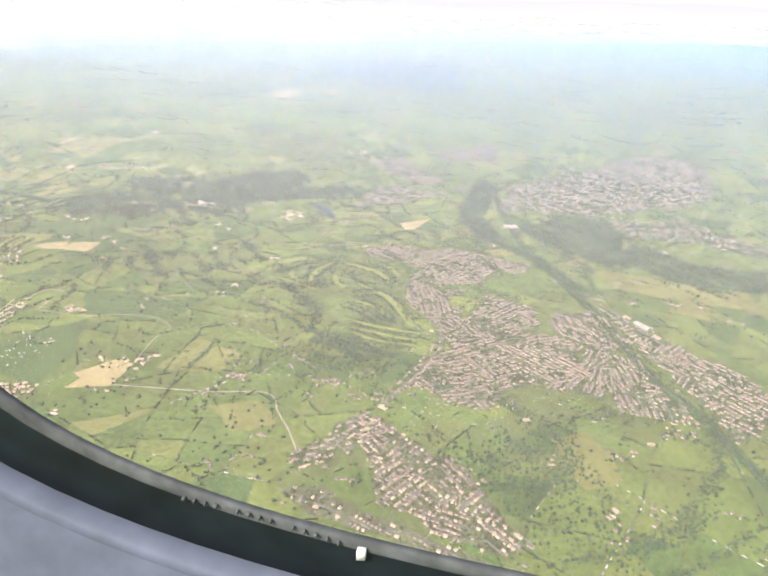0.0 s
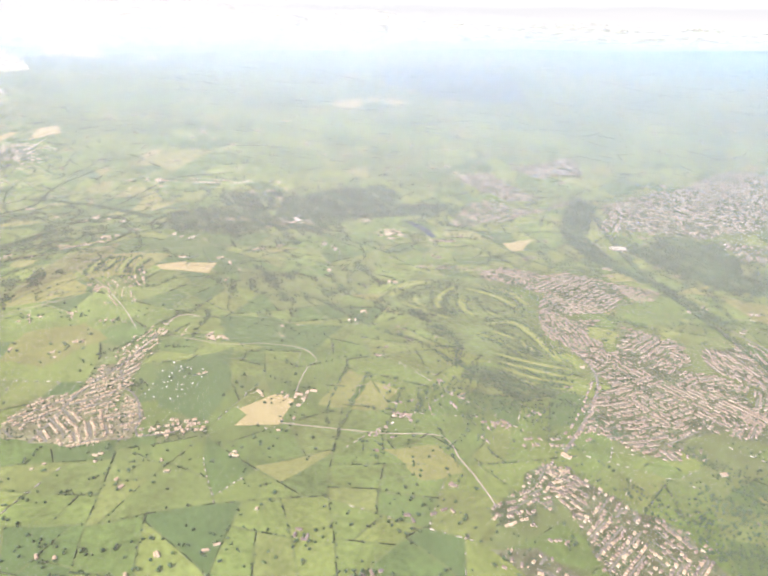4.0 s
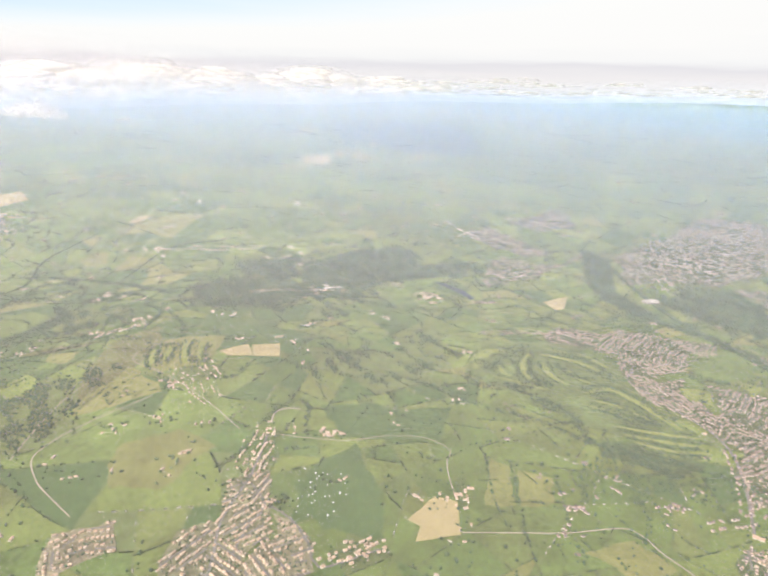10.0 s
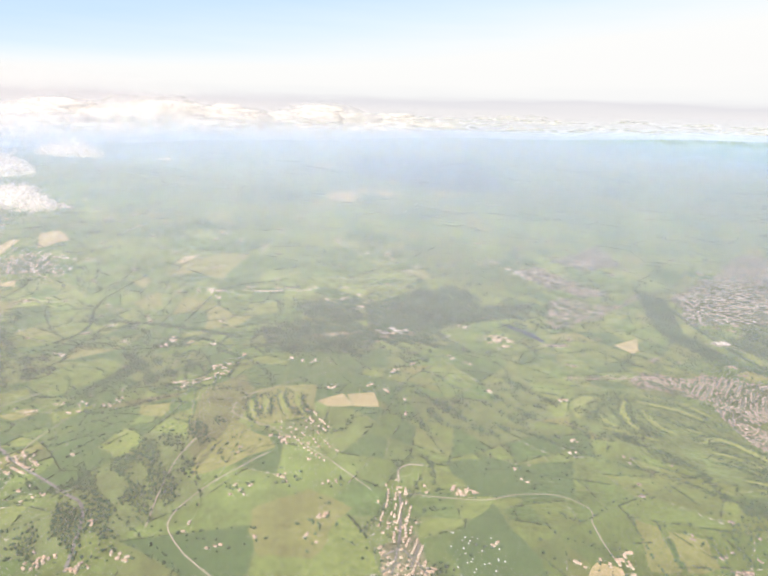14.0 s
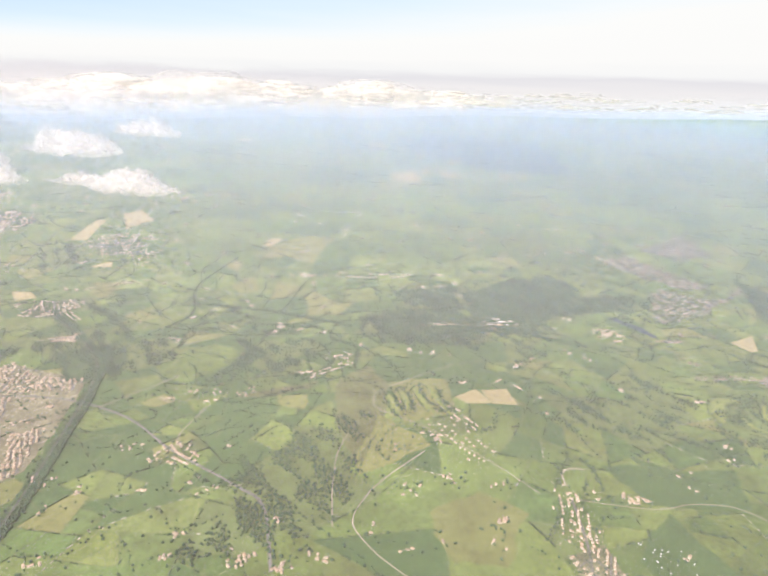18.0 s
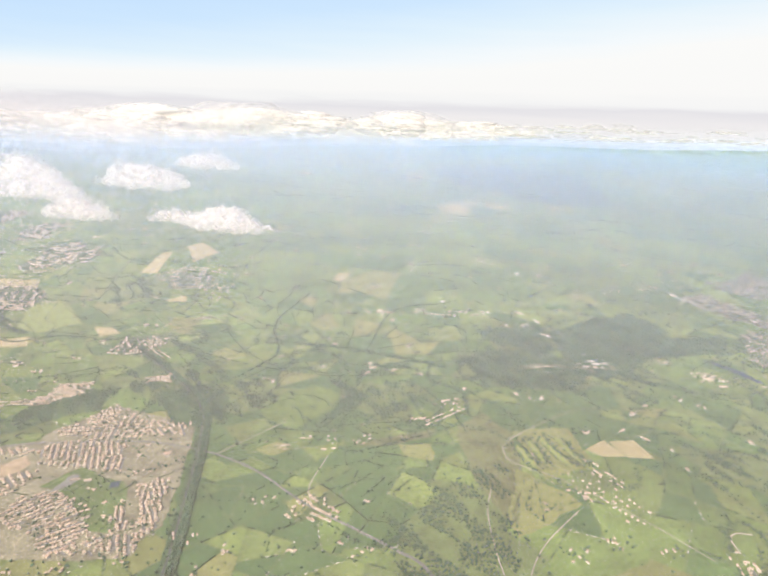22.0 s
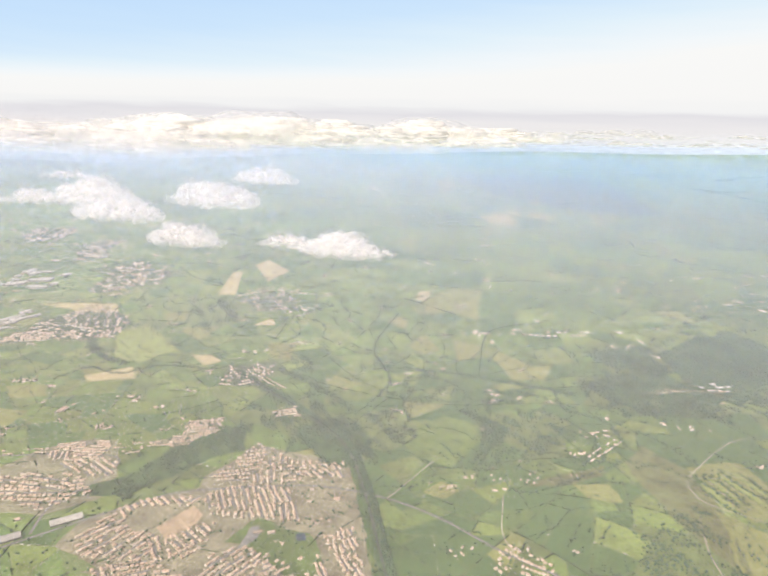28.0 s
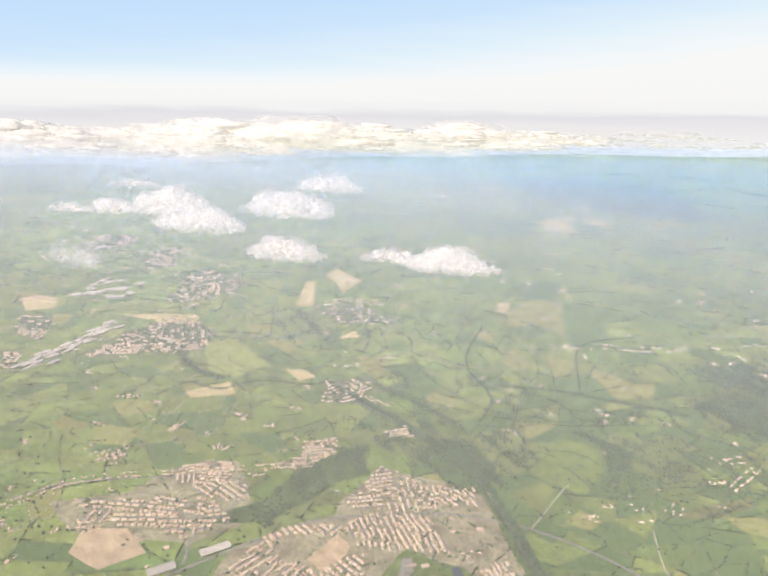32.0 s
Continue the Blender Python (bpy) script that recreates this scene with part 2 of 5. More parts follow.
def patch(name, poly, lift, mat, parent=None, label="", kind="", step=9.0, amp=0.14, seed=0):
    """A piece of ground cover that follows the land: triangulated outline with inner points."""
    LAID[0] += 1
    lift += 0.0035 * (LAID[0] % 60)
    pts = rough_outline(poly, step, amp, seed)
    xs, ys = [p[0] for p in pts], [p[1] for p in pts]
    bm = bmesh.new()
    bm.faces.new([bm.verts.new((x, y, 0)) for x, y in pts])
    cell = 24 if max(xs) - min(xs) < 400 else 60
    for axis, lo, hi in ((0, min(xs), max(xs)), (1, min(ys), max(ys))):
        for q in np.arange(lo + cell, hi, cell):
            co, no = [0, 0, 0], [0, 0, 0]
            co[axis], no[axis] = q, 1
            bmesh.ops.bisect_plane(bm, geom=bm.verts[:] + bm.edges[:] + bm.faces[:], plane_co=co, plane_no=no)
    bmesh.ops.triangulate(bm, faces=bm.faces[:])
    for v in bm.verts:
        v.co.z = float(height(v.co.x, v.co.y)) + lift
    bmesh.ops.recalc_face_normals(bm, faces=bm.faces[:])
    if sum(f.normal.z for f in bm.faces) < 0:
        bmesh.ops.reverse_faces(bm, faces=bm.faces[:])
    me = bpy.data.meshes.new(name)
    bm.to_mesh(me)
    bm.free()
    me.materials.append(mat)
    return part(name, me, parent, label, kind)


def smooth_line(pts, step=8.0):
    """Points along a smooth curve through pts."""
    P = np.array(pts, float)
    P = np.vstack([2 * P[0] - P[1], P, 2 * P[-1] - P[-2]])
    out = []
    for i in range(1, len(P) - 2):
        n = max(2, int(np.linalg.norm(P[i + 1] - P[i]) / step))
        for k in range(n):
            t = k / n
            a, b, c, d = P[i - 1], P[i], P[i + 1], P[i + 2]
            out.append(0.5 * ((2 * b) + (c - a) * t + (2 * a - 5 * b + 4 * c - d) * t * t + (3 * b - a - 3 * c + d) * t ** 3))
    out.append(P[-2])
    return np.array(out)


def ribbon_arrays(line, width, lift, taper=False):
    d = np.gradient(line, axis=0)
    d /= np.maximum(np.linalg.norm(d, axis=1), 1e-6)[:, None]
    nrm = np.c_[-d[:, 1], d[:, 0]]
    w = np.full(len(line), width / 2.0)
    if taper:
        w *= np.sqrt(np.clip(np.sin(np.linspace(0.12, math.pi - 0.12, len(line))), 0, 1))
    a, b = line + nrm * w[:, None], line - nrm * w[:, None]
    V = np.empty((2 * len(line), 3))
    V[0::2, :2], V[1::2, :2] = a, b
    V[:, 2] = height(V[:, 0], V[:, 1]) + lift
    i = np.arange(len(line) - 1) * 2
    F = np.c_[i, i + 1, i + 3, i + 2]
    return V, F


def ribbon(name, pts, width, lift, mat, parent=None, label="", kind="", taper=False, step=8.0):
    LAID[0] += 1
    V, F = ribbon_arrays(smooth_line(pts, step), width, lift + 0.0035 * (LAID[0] % 60), taper)
    return part(name, raw(name, V, F, mat), parent, label, kind)


def joined(pieces):
    Vs, Fs, n = [], [], 0
    for V, F in pieces:
        Vs.append(V)
        Fs.append(np.asarray(F) + n)
        n += len(V)
    return np.vstack(Vs), np.vstack(Fs)


# ---- ground ----
gx = np.concatenate([np.arange(-5000, -2400, 130), np.arange(-2400, 1400, 20), np.arange(1400, 4300, 130)])
gy = np.concatenate([np.arange(-2500, 100, 200), np.arange(100, 2300, 20), np.arange(2300, 4700, 60)])
GX, GY = np.meshgrid(gx, gy)
V = np.c_[GX.ravel(), GY.ravel(), height(GX, GY).ravel()]
i = (np.arange(len(gy) - 1)[:, None] * len(gx) + np.arange(len(gx) - 1)[None]).ravel()
ground = part("ground", raw("ground", V, np.c_[i, i + 1, i + 1 + len(gx), i + len(gx)], M_ground, True), None, "rolling green farmland reaching to hazy moors", "structure")

# ---- the plan: woods, towns, open pasture ----
WOODS = {
    "birch_wood": [(-714, 412), (-691, 496), (-640, 494), (-621, 392), (-638, 338), (-695, 310), (-729, 321), (-713, 360)],
    "valley_wood": [(-536, 904), (-397, 1071), (-332, 946), (-456, 875), (-472, 806)],
    "moor_edge_wood": [(-690, 814), (-633, 872), (-563, 890), (-483, 850), (-536, 740), (-651, 715)],
    "hill_wood": [(45, 900), (119, 990), (196, 970), (197, 866), (107, 811)],
    "ridge_wood": [(117, 773), (223, 895), (278, 834), (380, 832), (355, 751), (247, 713), (197, 824)],
    "park_wood": [(12, 340), (30, 368), (50, 412), (72, 402), (60, 354), (44, 330), (22, 326)],
    "brook_wood": [(-449, 629), (-357, 622), (-324, 712), (-281, 641), (-331, 562), (-411, 532)],
    "railside_wood": [(-1069, 629), (-1016, 671), (-967, 618), (-976, 550), (-1026, 569)],
    "stream_wood": [(-1159, 646), (-1052, 705), (-996, 631), (-1040, 597), (-1127, 594)],
    "clough_wood": [(-1399, 1013), (-1324, 1029), (-1282, 960), (-1346, 926)],
    "far_hill_wood": [(-973, 3183), (-800, 3230), (-646, 3110), (-446, 2980), (-258, 2790), (-176, 2446), (-138, 2227), (-301, 2183), (-504, 2292), (-671, 2473), (-850, 2668)],
    "meadow_wood": [(-880, 735), (-815, 696), (-805, 645), (-850, 590), (-832, 656), (-838, 690)],
    "cutting_wood": [(-1015, 654), (-965, 694), (-912, 667), (-960, 565)],
    "bank_wood": [(-149, 472), (-118, 474), (-94, 458), (-61, 460), (-102, 429), (-126, 438), (-153, 451)],
    "slope_wood": [(-1245, 442), (-1201, 481), (-1178, 554), (-1132, 619), (-1108, 560), (-1150, 512), (-1183, 447)],
    "quarry_wood": [(-548, 952), (-458, 1047), (-362, 1063), (-353, 986), (-245, 1015), (-273, 947), (-391, 911), (-486, 792), (-526, 852)],
    "slope_copse": [(-452, 897), (-404, 867), (-432, 745), (-469, 705), (-471, 780)],
    "hollow_wood": [(-853, 711), (-809, 731), (-747, 716), (-732, 643), (-777, 617), (-816, 642)],
    "scarp_wood": [(157, 943), (206, 937), (195, 841), (214, 793), (139, 785)],
    "plantation": [(-670, 937), (-575, 974), (-540, 890), (-631, 885)],
    "river_wood": [(-28, 1134), (8, 1090), (-15, 939), (25, 850), (-10, 840), (-48, 940)],
}
# outline, heading of the rows, gap across a street, gap between backs, length and depth of a house, step along a row
TOWNS = {
    "a": ([(-168, 735), (-134, 760), (-84, 753), (-52, 782), (-2, 757), (54, 748), (50, 705), (7, 693), (-12, 643), (-48, 622), (-84, 625), (-86, 676), (-122, 700), (-161, 706)], 54, 6.4, 7.4, 3.2, 2.3, 4.0),
    "b": ([(-88, 631), (-48, 625), (-19, 629), (-31, 604), (-33, 576), (-20, 571), (-22, 535), (-31, 504), (-53, 537), (-79, 581)], -64, 5.6, 6.4, 2.9, 2.2, 3.6),
    "c": ([(1, 624), (43, 617), (70, 592), (53, 555), (19, 515), (-4, 497), (-31, 499), (-20, 542), (6, 588)], 47, 5.8, 6.8, 2.9, 2.2, 3.6),
    "d": ([(83, 597), (120, 623), (146, 587), (154, 549), (133, 532), (100, 531), (85, 548)], -78, 4.6, 5.0, 8.5, 2.2, 9.0),
    "e": ([(-31, 499), (43, 546), (81, 536), (110, 528), (90, 470), (58, 427), (26, 421), (19, 390), (-9, 392), (-38, 398), (-54, 400), (-29, 459)], 43, 5.6, 6.6, 3.0, 2.2, 3.7),
    "ea": ([(110, 528), (132, 526), (121, 480), (110, 432), (94, 427), (60, 428), (90, 470)], 68, 5.2, 5.8, 3.6, 2.1, 4.2),
    "f": ([(129, 633), (163, 598), (177, 568), (207, 556), (261, 498), (228, 410), (202, 402), (196, 431), (176, 496), (158, 549)], -48, 6.2, 7.2, 3.0, 2.3, 4.2),
    "g": ([(131, 521), (154, 509), (173, 441), (180, 409), (154, 420), (122, 411), (110, 428)], 90, 5.4, 6.2, 3.6, 2.1, 4.4),
    "h": ([(-113, 294), (-90, 334), (-75, 348), (-61, 338), (-66, 300), (-82, 308), (-86, 286), (-105, 281)], 52, 5.6, 6.4, 2.8, 2.1, 3.4),
    "i": ([(-75, 348), (-51, 340), (-31, 331), (-19, 321), (9, 313), (22, 294), (26, 273), (41, 262), (24, 247), (10, 254), (-9, 248), (-47, 261), (-61, 293), (-66, 310)], -28, 5.0, 5.8, 2.6, 2.0, 3.2),
    "j": ([(-110, 261), (-89, 274), (-46, 258), (-4, 246), (24, 240), (20, 230), (-60, 242), (-80, 248)], -20, 7.0, 8.0, 2.8, 2.1, 4.6),
    "k": ([(26, 1115), (168, 1278), (334, 1517), (470, 1500), (430, 1217), (360, 1125), (241, 1049), (171, 997), (93, 997), (10, 974)], 12, 8.5, 10, 4.6, 2.9, 8.0),
    "l": ([(196, 985), (314, 1022), (422, 938), (404, 887), (322, 927), (215, 921)], -10, 8.5, 10, 4.4, 2.9, 8.0),
    "m": ([(-239, 960), (-196, 1076), (-140, 1038), (-138, 977), (-202, 925), (-227, 929)], 38, 8, 9.5, 4.2, 2.8, 6.4),
    "ma": ([(-140, 1034), (-86, 1053), (-28, 1129), (-30, 1098), (-138, 982)], 48, 8, 9.5, 5.5, 2.8, 7.0),
    "n": ([(-268, 1195), (-209, 1267), (-142, 1160), (-94, 1108), (-140, 1064), (-219, 1116)], 30, 8.5, 10, 4.2, 2.8, 7.4),
    "o": ([(-168, 1331), (-25, 1485), (0, 1346), (-91, 1266)], 40, 9, 11, 4.6, 3.0, 8.5),
    "p": ([(-462, 277), (-465, 300), (-446, 323), (-454, 359), (-430, 364), (-414, 336), (-405, 310), (-420, 262), (-457, 262)], 64, 6.0, 7.0, 2.9, 2.0, 3.9),
    "pa": ([(-412, 334), (-393, 333), (-370, 306), (-364, 280), (-418, 262), (-403, 308)], -54, 5.6, 6.6, 2.8, 2.0, 3.7),
    "q": ([(-456, 440), (-444, 440), (-436, 407), (-426, 364), (-454, 359), (-464, 390)], 78, 8.0, 9.0, 2.6, 2.0, 4.8),
    "r": ([(-552, 284), (-513, 307), (-497, 276), (-528, 250)], 30, 7, 8, 3.0, 2.1, 4.6),
    "ra": ([(-364, 285), (-367, 296), (-340, 314), (-330, 318), (-326, 306), (-338, 296)], 32, 6.5, 7.5, 3.6, 2.3, 4.4),
    "s": ([(-1126, 500), (-1108, 528), (-1091, 570), (-1047, 558), (-1018, 560), (-1018, 527), (-1033, 512), (-1073, 500), (-1110, 495)], 24, 9.0, 10.5, 5.6, 3.0, 7.6),
    "sa": ([(-1018, 560), (-988, 564), (-976, 528), (-1018, 527)], -50, 8.0, 9.5, 4.4, 2.8, 6.0),
    "t": ([(-1183, 415), (-1162, 445), (-1141, 466), (-1113, 472), (-1103, 459), (-1154, 429), (-1152, 411), (-1128, 398), (-1106, 376), (-1172, 361), (-1193, 389)], 52, 8.5, 9.5, 8.0, 3.0, 9.2),
    "ta": ([(-1114, 470), (-1062, 495), (-1026, 503), (-1012, 480), (-1010, 455), (-1047, 451), (-1069, 436), (-1095, 440)], -62, 7.6, 8.6, 6.2, 2.9, 7.2),
    "tb": ([(-1150, 405), (-1130, 398), (-1106, 378), (-1075, 388), (-1080, 432), (-1098, 428), (-1113, 400)], 52, 8.5, 9.5, 6.0, 2.9, 7.6),
    "tc": ([(-1106, 374), (-1074, 360), (-1050, 350), (-1080, 335), (-1160, 352)], 40, 8.0, 9.0, 6.0, 2.9, 7.4),
    "u": ([(-1072, 362), (-1072, 393), (-1040, 407), (-1007, 394), (-982, 370), (-989, 334), (-1021, 343), (-1047, 353)], 53, 7.4, 8.4, 5.0, 2.8, 6.0),
    "ua": ([(-982, 368), (-946, 368), (-928, 350), (-989, 334)], -30, 7.6, 8.6, 4.8, 2.8, 6.4),
    "v": ([(-985, 447), (-956, 455), (-923, 392), (-935, 373), (-964, 408)], -59, 6.2, 7.0, 4.6, 2.7, 5.4),
    "va": ([(-986, 416), (-973, 416), (-953, 378), (-963, 375)], -59, 6.2, 7.0, 5.0, 2.7, 5.8),
    "w": ([(-1375, 435), (-1344, 450), (-1269, 468), (-1223, 463), (-1206, 442), (-1233, 428), (-1250, 410), (-1289, 412), (-1322, 411), (-1340, 396)], 22, 9.5, 10.5, 7.5, 3.0, 9.4),
    "x": ([(-1320, 509), (-1261, 539), (-1240, 523), (-1246, 502), (-1295, 490)], 26, 7.5, 8.5, 7.5, 2.8, 8.4),
    "y": ([(-1292, 486), (-1233, 500), (-1217, 477), (-1241, 467)], -40, 8.5, 10, 4.6, 2.8, 6.6),
    "z": ([(-1222, 547), (-1190, 572), (-1202, 607), (-1166, 619), (-1148, 590), (-1177, 547)], 25, 8, 9.5, 5.0, 2.8, 6.6),
    "ab": ([(-1117, 658), (-1082, 682), (-1075, 657), (-1106, 636)], 40, 8, 9, 9, 2.8, 9.8),
    "ac": ([(-1209, 772), (-1171, 803), (-1168, 732), (-1202, 722)], -40, 10, 12, 5.0, 3.2, 8),
    "ad": ([(-1626, 762), (-1650, 869), (-1572, 970), (-1499, 928), (-1484, 850), (-1564, 785)], 14, 9.5, 11, 8.0, 3.8, 10),
    "ae": ([(-1621, 1028), (-1696, 1171), (-1657, 1242), (-1537, 1161), (-1493, 1073), (-1552, 1052)], 10, 12, 14, 8, 4.2, 11.5),
    "af": ([(-1876, 1292), (-1890, 1407), (-1811, 1394), (-1751, 1260), (-1812, 1223)], 10, 14, 16, 9, 4.6, 13),
    "al": ([(-2036, 1337), (-2114, 1460), (-2011, 1515), (-1948, 1388)], 24, 14, 16, 9, 4.6, 13),
    "am": ([(-1699, 674), (-1773, 745), (-1733, 750), (-1685, 687)], 40, 11, 13, 8, 4, 11),
    "an": ([(-1806, 816), (-1846, 884), (-1805, 887), (-1755, 814)], 20, 12, 14, 8, 4, 11),
    "ag": ([(-1358, 1054), (-1330, 1049), (-1240, 1092), (-1216, 1033), (-1275, 1000)], 14, 11, 13, 5.5, 3.4, 9.5),
    "ah": ([(-828, 432), (-808, 452), (-776, 425), (-807, 408)], -34, 7, 8, 4.0, 2.6, 5.6),
    "ai": ([(-575, 515), (-545, 522), (-505, 470), (-530, 458)], -40, 9, 11, 3.0, 2.1, 8.0),
    "aj": ([(-1405, 500), (-1399, 540), (-1377, 510)], 30, 8, 9, 4.4, 2.6, 6),
}
HAY = {
    "hay_field": [[(-547, 568), (-524, 598), (-508, 566), (-533, 558)], [(-519, 597), (-489, 611), (-478, 571), (-506, 565)],
                  [(-315, 340), (-295, 370), (-278, 366), (-276, 332), (-307, 319), (-305, 334)], [(-144, 870), (-101, 902), (-113, 849), (-127, 839)],
                  [(-1367, 1052), (-1390, 1179), (-1369, 1184), (-1334, 1059)], [(-1364, 1242), (-1348, 1289), (-1270, 1214), (-1293, 1135)],
                  [(-1251, 948), (-1227, 982), (-1211, 954)], [(-970, 1159), (-941, 1172), (-951, 1115), (-972, 1118)],
                  [(-1907, 944), (-1872, 996), (-1830, 951), (-1866, 916)], [(-1302, 812), (-1272, 821), (-1245, 800), (-1265, 778)],
                  [(-1406, 693), (-1362, 743), (-1336, 706), (-1389, 678)], [(-851, 2064), (-768, 2171), (-720, 1999), (-736, 1909), (-813, 1939)],
                  [(-757, 2211), (-712, 2202), (-694, 2114), (-736, 2122)], [(-678, 2191), (-613, 2149), (-565, 2121), (-624, 2058), (-669, 2101)], [(-464, 2173), (-410, 2145), (-437, 2097)],
                  [(-1074, 2885), (-988, 2842), (-961, 2684), (-1023, 2581)], [(-654, 2442), (-593, 2462), (-613, 2374), (-652, 2363)]],
    "building_site": [[(-1130, 413), (-1112, 451), (-1097, 440), (-1097, 427), (-1113, 401)], [(-520, 844), (-470, 880), (-454, 861), (-501, 826)], [(-1342, 400), (-1304, 410), (-1268, 386), (-1295, 357), (-1332, 369)]],
}
OPEN = [[(-380, 300), (-405, 365), (-366, 428), (-336, 366), (-331, 320)], [(-640, 760), (-520, 700), (-480, 620), (-600, 640)],
        [(-620, 1150), (-540, 1350), (-900, 1500), (-1050, 1250), (-760, 950)], [(142, 762), (215, 752), (324, 740), (329, 682), (238, 679), (157, 696)],
        [(-600, 320), (-603, 416), (-563, 471), (-500, 440), (-470, 300)]]
GOLF = [[(-268, 589), (-243, 694), (-164, 704), (-89, 657), (-79, 567), (-47, 493), (-109, 483), (-168, 510)], [(-627, 594), (-560, 613), (-544, 529), (-593, 506)]]


BARE = [p for ps in HAY.values() for p in ps]


def in_any(polys, x, y):
    r = np.zeros(np.shape(x), bool)
    for p in polys:
        r |= inside(p, x, y)
    return r


TOWN_POLYS = [t[0] for t in TOWNS.values()]
WOOD_POLYS = list(WOODS.values())


def seen_land(x, y):
    """The stretch of country along the flight that lies open to view."""
    return (y > 140) & (y < 4150) & (x > -1080 - 1.3 * y) & (x < 0.66 * y + 60) & (np.hypot(np.asarray(x, float) + 500, y) < 4250)


# ---- fields and hedges ----
def warp(p):
    p = np.asarray(p, float)
    x, y = p[..., 0], p[..., 1]
    dx = 9 * np.sin(y / 71 + 1.3) + 6 * np.sin(x / 47 + y / 93) + 3 * np.sin(x / 19 + 2)
    dy = 8 * np.sin(x / 66 + 0.4) + 6 * np.sin(y / 39 - x / 88) + 3 * np.sin(y / 17)
    return np.stack([x + dx, y + dy], -1)


def cut(poly, c, d):
    """Splits a convex polygon by the line through c along d."""
    n = np.array([-d[1], d[0]])
    s = [(p - c) @ n for p in poly]
    a, b, hit = [], [], []
    for k in range(len(poly)):
        p, q, sp, sq = poly[k], poly[(k + 1) % len(poly)], s[k], s[(k + 1) % len(poly)]
        (a if sp >= 0 else b).append(p)
        if (sp >= 0) != (sq >= 0):
            m = p + (q - p) * (sp / (sp - sq))
            a.append(m), b.append(m), hit.append(m)
    return a, b, hit


def area(poly):
    P = np.array(poly)
    return 0.5 * abs(np.dot(P[:, 0], np.roll(P[:, 1], 1)) - np.dot(P[:, 1], np.roll(P[:, 0], 1)))


parcels, hedges = [], []
stack = [[np.array(p, float) for p in ((-5200, 120), (2400, 120), (2400, 4200), (-5200, 4200))]]
while stack:
    poly = stack.pop()
    P = np.array(poly)
    c = P.mean(0)
    A = area(poly)
    want = (1500 if c[1] < 700 else 2200 if c[1] < 1100 else 5200 if c[1] < 1700 else 11000 if c[1] < 2700 else 30000) * rng.uniform(0.6, 1.7)
    if in_any(OPEN, c[0], c[1]):
        want *= 4
    corners = np.vstack([P, c[None]])
    if not (seen_land(corners[:, 0], corners[:, 1]).any() or A > 60000):
        continue
    if A < want:
        parcels.append(poly)
        continue
    ext = P - c
    u = np.linalg.svd(ext, full_matrices=False)[2][0]
    ang = math.atan2(u[1], u[0]) + math.pi / 2 + rng.normal(0, 0.16)
    c2 = c + u * rng.normal(0, 0.10) * np.abs(ext @ u).max()
    a, b, hit = cut(poly, c2, (math.cos(ang), math.sin(ang)))
    if len(a) < 3 or len(b) < 3:
        parcels.append(poly)
        continue
    stack += [a, b]
    if len(hit) == 2:
        hedges.append(hit)

near_fields, far_fields = [], []
for poly in parcels:
    P = np.array(poly)
    c = P.mean(0)
    pts = []
    step = 12 if c[1] < 900 else 30
    for k in range(len(P)):
        a, b = P[k], P[(k + 1) % len(P)]
        n = max(1, int(np.linalg.norm(b - a) / step))
        pts += [a + (b - a) * j / n for j in range(n)]
    W = warp(np.array(pts))
    wc = W.mean(0)
    W = wc + (W - wc) * (1 - 0.7 / max(8, math.sqrt(area(poly))) * 2)
    if in_any(TOWN_POLYS + WOOD_POLYS, wc[0], wc[1]):
        continue
    mid = wc + (W - wc) * 0.5
    V2 = np.vstack([wc[None], mid, W])
    V = np.c_[V2, height(V2[:, 0], V2[:, 1]) + 0.3]
    n = len(W)
    k = np.arange(n)
    k1 = (k + 1) % n
    F = np.vstack([np.c_[np.zeros(n, int), 1 + k, 1 + k1], np.c_[1 + k, 1 + n + k, 1 + n + k1], np.c_[1 + k, 1 + n + k1, 1 + k1]])
    r = rng.random()
    deep = 0.62 if -1000 < wc[0] < -480 and 360 < wc[1] < 820 else 0.15
    mat = 1 if r < deep else 3 if r < deep + 0.03 else 0
    item = (V, F, mat, wc)
    (near_fields if wc[1] < 560 and len(near_fields) < 300 else far_fields).append(item)
FIELD_MATS = [M_field, M_crop, M_hay, M_ochre]
for V, F, m, c in near_fields:
    part("field", raw("field", V, F, FIELD_MATS[m]), ground)
for m, nm in enumerate(("distant_pastures", "distant_crops", "distant_hay", "distant_dry_pastures")):
    got = [(V, F) for V, F, k, c in far_fields if k == m]
    if got:
        V, F = joined(got)
        part(nm, raw(nm, V, F, FIELD_MATS[m]), ground, "", "stuff")


